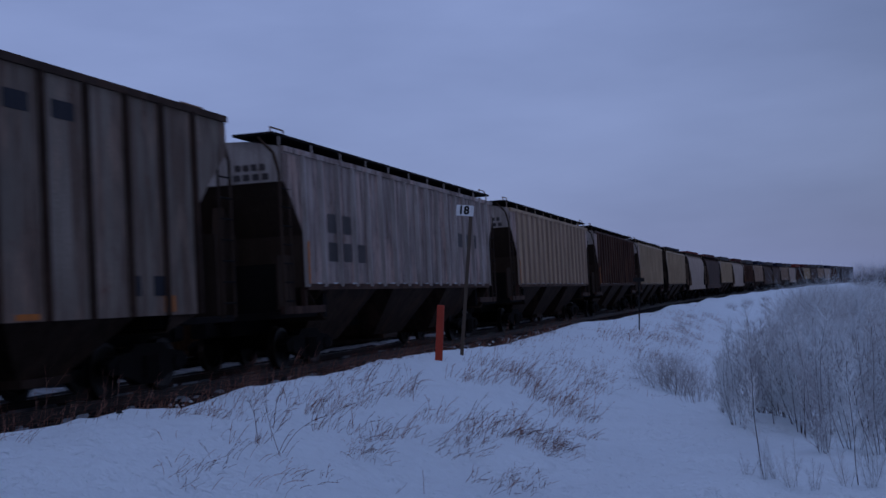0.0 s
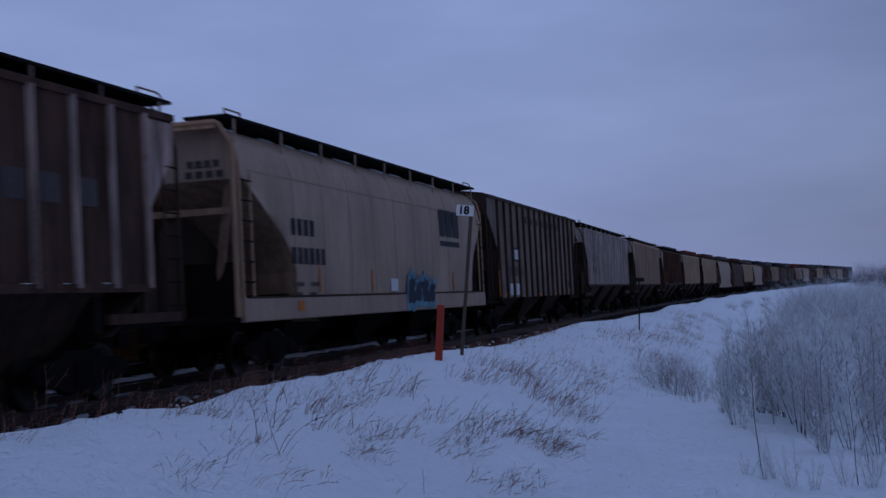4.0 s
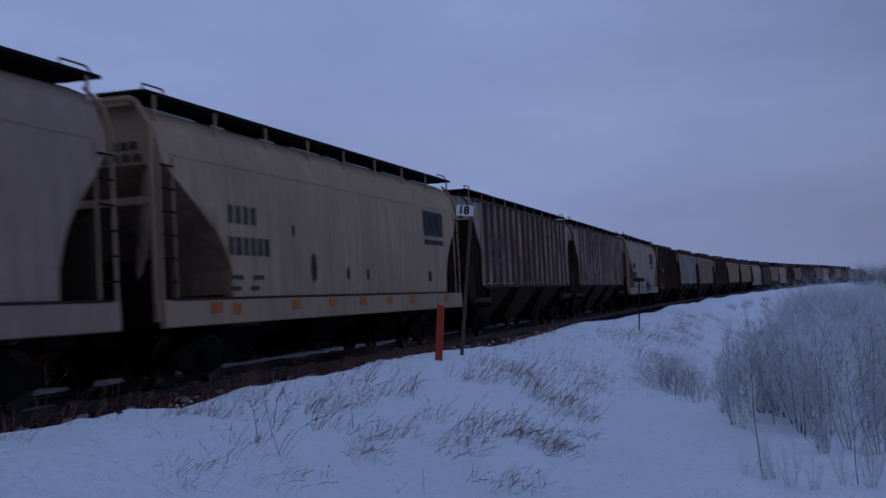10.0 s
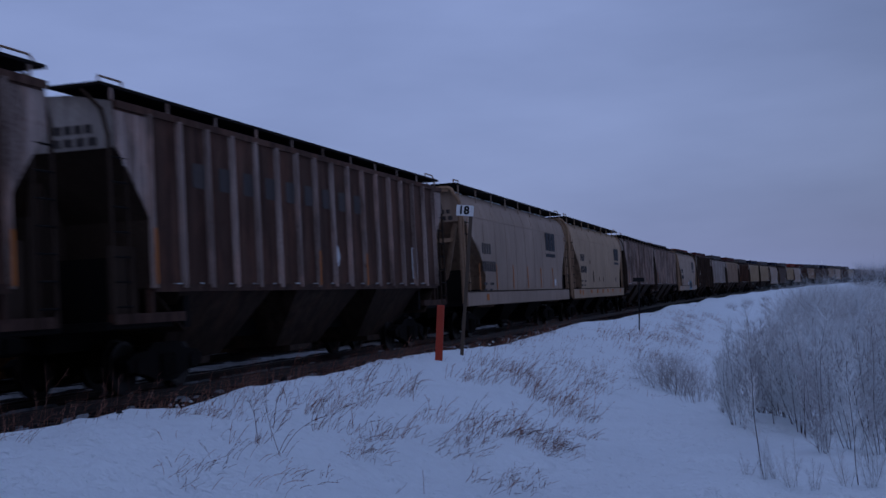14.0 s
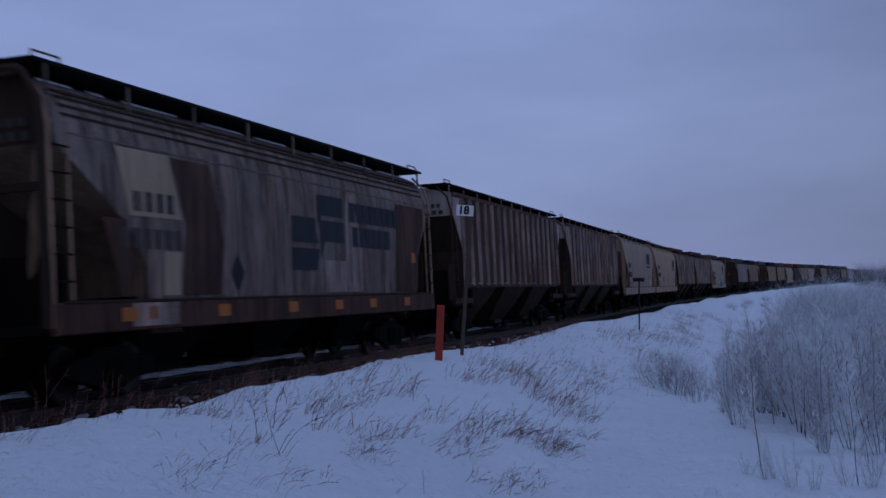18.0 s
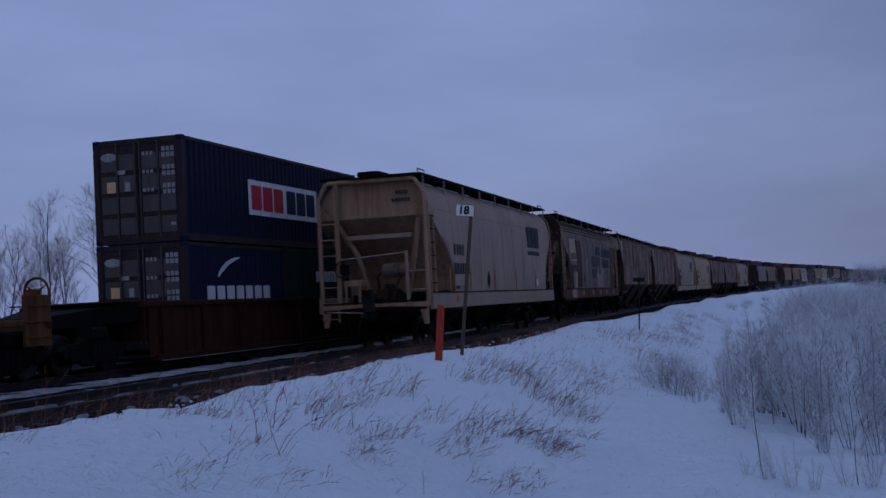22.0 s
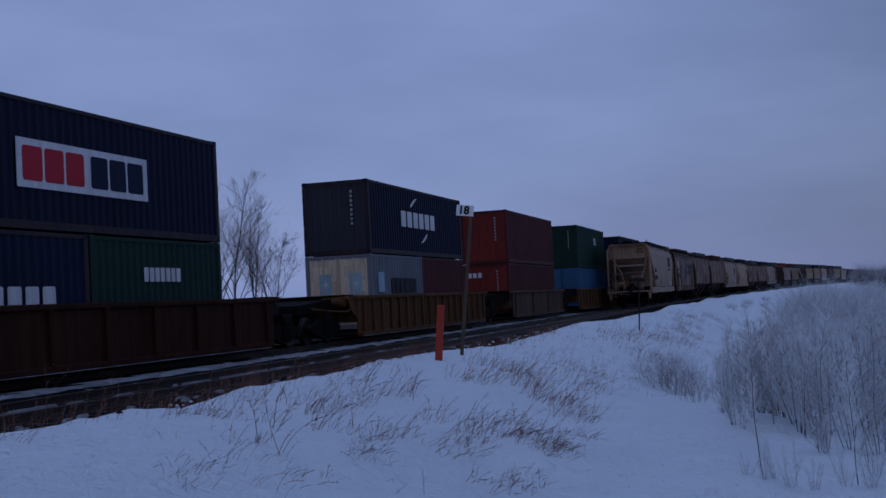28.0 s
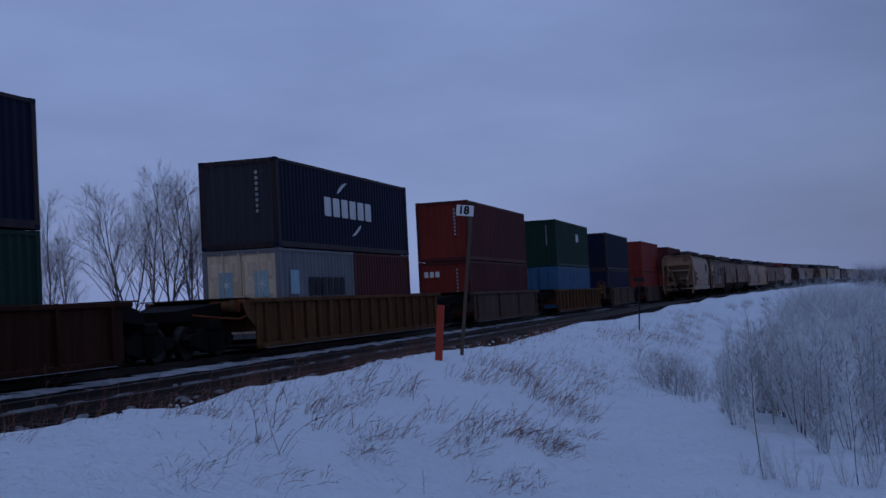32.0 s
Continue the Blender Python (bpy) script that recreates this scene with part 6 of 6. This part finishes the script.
BUSHES = [shrub("dense shrub white with hoar frost standing in snow", 1.0, 0.5, 100 + i, STEM, FROST, 26) for i in range(5)]
rng = random.Random(11)
places = [(11.6, 19.4, 1.3), (10.3, 22.5, 1.4), (11.3, 21.6, 1.5), (12.0, 20.6, 1.5), (12.6, 18.8, 1.4)]
for i in range(84):
    y = 22 + 64 * (i / 84) ** 1.15
    low = 10.0 + 0.03 * (y - 24)
    places.append((low + rng.uniform(0, 2.4 + 0.10 * (y - 20)), y, min(1.05 + 0.036 * (y - 16), 2.1) * rng.uniform(0.85, 1.12)))
scatter(BUSHES, places, 5)
# upright rimed brush along the edge of the ditch, single saplings in front of it
CLUMPS = [rimed_plant("upright clump of saplings white with hoar frost", "frosted_brush", 150 + i, 5 + i % 3, 0.34 + 0.06 * (i % 3), "shrub", "frosted brush in the ditch", 1, FROST_DARK if i in (1, 3) else FROST) for i in range(5)]
edge = [(10.08, 14.32, 0.95), (10.2, 14.7, 1.1), (10.35, 15.3, 1.25), (10.59, 15.0, 1.2), (10.78, 14.2, 1.3), (11.15, 14.3, 1.4), (10.96, 12.0, 1.1), (11.25, 12.85, 1.25), (11.5, 12.5, 1.3), (11.5, 14.4, 1.5),
        (9.76, 16.9, 0.85), (9.9, 16.2, 1.05)]
rng = random.Random(13)
for i in range(62):
    y = 14.6 + 13.5 * (i / 61) ** 1.1
    low = 10.25 - 0.12 * (y - 14.5) if y < 18 else 9.85 + 0.03 * (y - 18)
    edge.append((low + rng.random() * (1.9 + 0.22 * (y - 14.5)), y, (1.05 + 0.022 * (y - 14)) * rng.uniform(0.72, 1.12)))
scatter(CLUMPS, edge, 9)
SAPLINGS = [rimed_plant("slim frosted sapling with a dark stem in the snow", "frosted_sapling", 300 + i, 1, 0.12) for i in range(4)]
scatter(SAPLINGS, [(10.48, 10.26, 1.32), (10.72, 10.08, 0.4), (11.2, 10.41, 1.1), (11.0, 11.9, 1.25), (11.33, 11.3, 1.2), (10.12, 14.3, 1.05), (10.5, 14.6, 1.15), (10.82, 14.1, 1.25), (11.2, 13.2, 1.2),
                   (11.45, 13.8, 1.25), (11.0, 15.4, 1.25), (11.7, 16.2, 1.35), (12.0, 18.2, 1.5), (11.3, 19.0, 1.4), (10.4, 18.6, 1.2)], 6)
WEEDS = [rimed_plant("low weed furred with frost standing in the snow", "frosted_weed", 340 + i, 4, 0.6, "weed", "frosted weeds before the brush", 1) for i in range(2)]
scatter(WEEDS, [(10.5, 10.1, 0.3), (10.58, 10.25, 0.36), (10.68, 10.0, 0.34), (10.85, 9.95, 0.26), (11.1, 10.2, 0.4), (11.28, 10.3, 0.42), (10.35, 10.15, 0.22), (11.35, 10.8, 0.45), (10.95, 11.7, 0.5), (10.15, 14.1, 0.5)], 8)
BROWN_BUSH = [shrub("low brown shrub touched with frost on the snowy slope", 1.0, 0.5, 200 + i, STEM, FROST_DARK, 30, "brown_shrub", 0.95) for i in range(2)]
scatter(BROWN_BUSH, [(8.1, 24.9, 0.85), (8.4, 24.6, 1.0), (8.7, 24.3, 0.95), (9.05, 22.6, 0.8), (6.9, 46, 0.4), (7.0, 90, 0.7), (7.4, 104, 0.8), (7.3, 118, 0.9), (8.2, 130, 1.0), (7.6, 150, 1.0)], 7)
# frosted thicket farther along the ditch and a small wood beyond it
rng = random.Random(12)
for i in range(40):
    y = 86 + 120 * i / 40
    l = 11.5 + 0.075 * (y - 60) + rng.uniform(0, 18)
    p = ground_at(l, y)
    c = copy_thing(BUSHES[i % 5], Matrix())
    c.matrix_basis = pose(p.x, p.y, p.z - 0.05, 0, 0, rng.uniform(0, 360)) @ Matrix.Scale(rng.uniform(2.8, 3.5), 4)
# the mound of brush that stands before the far part of the line
for i in range(34):
    y = 44 + 54 * i / 33
    p = ground_at(11.1 + 0.022 * (y - 44) + rng.uniform(0, 2.0), y)
    c = copy_thing(BUSHES[i % 5], Matrix())
    c.matrix_basis = pose(p.x, p.y, p.z - 0.05, 0, 0, rng.uniform(0, 360)) @ Matrix.Scale(rng.uniform(2.5, 3.3), 4)
WOOD = [shrub("rounded frosted tree far beyond the ditch", 1.0, 0.55, 70 + i, TWIG_BARE, FROST_DARK, 70, "frosted_tree", thick=(0.007, 0.011)) for i in range(2)]
forward, sideways = Vector((-math.sin(YAW), math.cos(YAW), 0)), Vector((math.cos(YAW), math.sin(YAW), 0))
for i in range(14):
    p = EYE + (forward + sideways * (0.346 + 0.008 * i + rng.uniform(-0.004, 0.004))) * rng.uniform(235, 262)
    c = WOOD[i] if i < 2 else copy_thing(WOOD[i % 2], Matrix())
    tall = rng.uniform(6.0, 7.6) if i < 9 else rng.uniform(4.5, 6.5)
    c.matrix_basis = pose(p.x, p.y, -0.6, 0, 0, rng.uniform(0, 360)) @ Matrix.Diagonal((tall * 0.9, tall * 0.9, tall, 1))


# dead grass and weeds on the bank
def blade(kit, p, d, h, r, rng, curl, shoots):
    """One dry stem that arches over, with shoots near its top."""
    n = 5
    for i in range(n):
        e = p + d * (h / n)
        kit.tube(p, e, r, r * 0.86, 3)
        for _ in range(3 if i >= 2 and rng.random() < shoots else 0):
            b = (d + Vector((rng.uniform(-0.2, 0.9), rng.uniform(-0.7, 0.7), rng.uniform(-0.5, 0.4)))).normalized()
            kit.tube(e, e + b * h * rng.uniform(0.07, 0.2), r * 0.95, r * 0.5, 3)
        p, r = e, r * 0.86
        d = (d + curl + Vector((rng.uniform(-0.1, 0.1), rng.uniform(-0.1, 0.1), rng.uniform(-0.08, 0.05)))).normalized()


def tuft(kit, l, y, n, high, rng, spread=0.2, lean=0.7, thick=1.0, shoots=0.65):
    """Stems that the wind has laid over to one side."""
    turn = rng.uniform(-0.45, 0.35)
    for _ in range(n):
        a, q = rng.uniform(0, 6.28), spread * math.sqrt(rng.random())
        p = ground_at(l + math.cos(a) * q, y + math.sin(a) * q * 1.5) - Vector((0, 0, 0.015))
        d = Vector((lean * rng.uniform(-0.1, 1.5), lean * (turn + rng.uniform(-0.8, 0.8)), 1)).normalized()
        curl = Vector((rng.uniform(-0.12, 0.24) * lean, rng.uniform(-0.16, 0.16), rng.uniform(-0.16, 0.04)))
        blade(kit, p, d, high * rng.uniform(0.25, 1.05), rng.uniform(0.0011, 0.0024) * thick, rng, curl, shoots)


rng = random.Random(21)
pale, dark = Kit(), Kit()
# (across, along, spread, stems, height) of the tufts on the near slope of the bank
SLOPE = [(5.39, 10.5, 0.22, 34, 0.2), (5.31, 10.2, 0.2, 26, 0.17), (5.62, 10.5, 0.2, 26, 0.18), (6.39, 9.4, 0.2, 24, 0.2), (6.13, 11.6, 0.26, 34, 0.34), (6.13, 12.8, 0.22, 30, 0.36),
         (6.26, 13.8, 0.28, 44, 0.42), (5.9, 12.3, 0.3, 30, 0.3), (6.64, 10.9, 0.24, 26, 0.26), (7.14, 10.9, 0.24, 30, 0.28), (6.9, 12.75, 0.2, 18, 0.26),
         (7.53, 12.0, 0.26, 30, 0.34), (7.7, 11.4, 0.22, 24, 0.3), (7.72, 13.0, 0.24, 36, 0.3)]
SLOPE += [(5.7, 13.6, 0.3, 30, 0.34), (5.5, 12.0, 0.3, 26, 0.28), (5.2, 11.2, 0.3, 28, 0.24), (5.9, 11.0, 0.2, 14, 0.3)]
for l, y, spread, n, high in SLOPE:
    tuft(pale, l, y, n // 2, high, rng, spread, 0.75, 1.15)
    tuft(dark, l + 0.05, y, n // 2, high * 0.85, rng, spread * 0.8, 0.8, 1.1)
# long single stems
for l, y, n, high in ((6.54, 9.32, 3, 0.62), (6.84, 9.16, 4, 0.66), (6.3, 10.2, 4, 0.5), (6.5, 10.6, 4, 0.45), (6.05, 13.2, 5, 0.5), (7.5, 12.4, 4, 0.45), (5.75, 14.4, 6, 0.45)):
    tuft(dark, l, y, n, high, rng, 0.06, 0.62, 1.5, 0.7)
# matted clumps lying over the snow
for l, y, n in [(7.31, 9.87, 34), (7.05, 10.53, 34), (7.66, 10.94, 26), (7.85, 11.12, 26), (8.0, 12.1, 44), (8.15, 12.3, 34), (8.31, 11.86, 46), (8.56, 11.65, 40), (8.46, 11.85, 40), (8.46, 13.44, 26), (8.41, 10.49, 20), (8.58, 10.03, 22),
                (8.23, 10.08, 16), (7.26, 8.58, 14), (6.72, 7.73, 12), (6.7, 8.03, 12)]:
    tuft(dark, l, y, n, 0.17, rng, 0.2, 1.3, 1.1, 0.6)
    tuft(pale, l, y, n // 2, 0.2, rng, 0.24, 1.0)
# the band that runs down the slope from the milepost
for l, y, n, high in ((6.39, 16.6, 30, 0.3), (6.47, 17.1, 34, 0.36), (6.1, 18.8, 30, 0.38), (6.3, 19.6, 30, 0.36), (6.73, 18.1, 44, 0.42), (6.95, 17.9, 34, 0.38), (7.1, 17.4, 44, 0.4), (7.42, 16.7, 50, 0.4),
                      (7.7, 16.2, 44, 0.36), (7.98, 15.7, 50, 0.34), (8.1, 15.3, 30, 0.28), (7.78, 18.3, 34, 0.4), (7.5, 19.4, 24, 0.3), (7.13, 23.8, 30, 0.34), (6.46, 23.9, 30, 0.3), (6.9, 21.2, 24, 0.3)):
    tuft(pale, l, y, n * 3 // 5, high, rng, 0.34, 0.6, 1.25)
    tuft(dark, l, y, n // 2, high * 0.7, rng, 0.3, 0.8, 1.15)
for l, y in ((7.21, 39.5), (7.08, 44.5), (6.33, 32.8), (7.0, 36.0), (6.8, 50.0), (6.4, 58.0), (7.0, 65.0), (7.3, 30.5)):
    tuft(pale, l, y, 60, 0.3, rng, 0.7, 0.5, 1.6)
    tuft(dark, l, y, 40, 0.22, rng, 0.6, 0.6, 1.6)
# thin scattered stems
for _ in range(70):
    tuft(pale if rng.random() < 0.6 else dark, rng.uniform(4.6, 8.0), 8 + 26 * rng.random() ** 1.3, rng.randint(1, 5), 0.24, rng, 0.15, 0.8)
for _ in range(240):
    tuft(pale if rng.random() < 0.6 else dark, rng.uniform(5.0, 8.6), 22 + 50 * rng.random(), 5, 0.17, rng, 0.3, 0.7, 1.2)
# tall brown grass standing along the edge of the ballast
for i in range(110):
    y = 8 + 46 * rng.random() ** 1.5
    tuft(pale if i % 3 == 0 else dark, rng.uniform(2.7, 4.5), y, 7, rng.uniform(0.3, 0.62), rng, 0.3, 0.24, 1.15, 0.6)
for i in range(170):
    y = 9 + 26 * rng.random() ** 1.2
    tuft(pale if i % 3 else dark, rng.uniform(4.0, 4.85), y, 7, rng.uniform(0.18, 0.4), rng, 0.25, 0.4, 1.0, 0.7)
tagged(new("dead_grass", pale.plain("dead_grass", GRASS)), "thin brown dead grass stems bent over the snow", "grass", "", "stuff")
tagged(new("dark_grass", dark.plain("dark_grass", GRASS_DARK)), "matted dark dead grass on the snowy bank", "grass", "", "stuff")


# ---- motion of the two trains ----
def spin(holder, place):
    far = abs(place(32.0) - place(0.0))
    n = int(far / 0.42 / 1.3) + 2
    times = [32.0 * i / n for i in range(n + 1)]
    for w in [c for c in holder.children if c.name.startswith("wheel")]:
        p, flip = w.location.copy(), w.location.y > 0
        rows = []
        for t in times:
            a = math.degrees((place(t) - place(0.0)) / 0.42)
            rows.append((t, pose(p.x, p.y, p.z, 0, -a if flip else a, 180 if flip else 0)))
        walk(w, rows)


def motions():
    times = [2.0 * i for i in range(17)]
    for car, mid in grain_cars:
        walk(car, [(t, on_track(grain_at(t) + mid)) for t in times])
    walk(marker, [(t, on_track(grain_at(t) - 0.95, False, 1.02) @ pose(0, -0.13, 0)) for t in times])
    rows, turn, flash = [(0.0, 180.0)], 180.0, [24.05 + 1.4667 * k for k in range(-16, 6)]
    for f in flash:
        for dt, a in ((-0.13, 180), (-0.1, 180), (-0.08, 180), (-0.072, 240), (-0.064, 300), (-0.056, 352), (0.0, 360), (0.056, 368), (0.064, 420), (0.072, 480), (0.08, 540), (0.1, 540), (0.13, 540)):
            if 0 < f + dt < 32:
                rows.append((f + dt, turn - 180 + a))
        turn += 360
    rows.append((32.0, rows[-1][1]))
    walk(rotor, [(t, pose(0, 0, 0, 0, 0, a)) for t, a in rows])
    for car, start in wells:
        walk(car, [(t, on_track(boxes_at(t) + start, True)) for t in times])
    for box, start, z in stacks:
        walk(box, [(t, on_track(boxes_at(t) + start, True, z)) for t in times])
    # wheels turn as far as the train has rolled
    for trk, start in box_trucks[:4]:
        spin(trk, boxes_at)
    for trk in [c for c in grain_cars[0][0].children if c.name.startswith("truck")]:
        spin(trk, grain_at)
    for trk, start in box_trucks:
        walk(trk, [(t, on_track(boxes_at(t) + start, True)) for t in times])


motions()
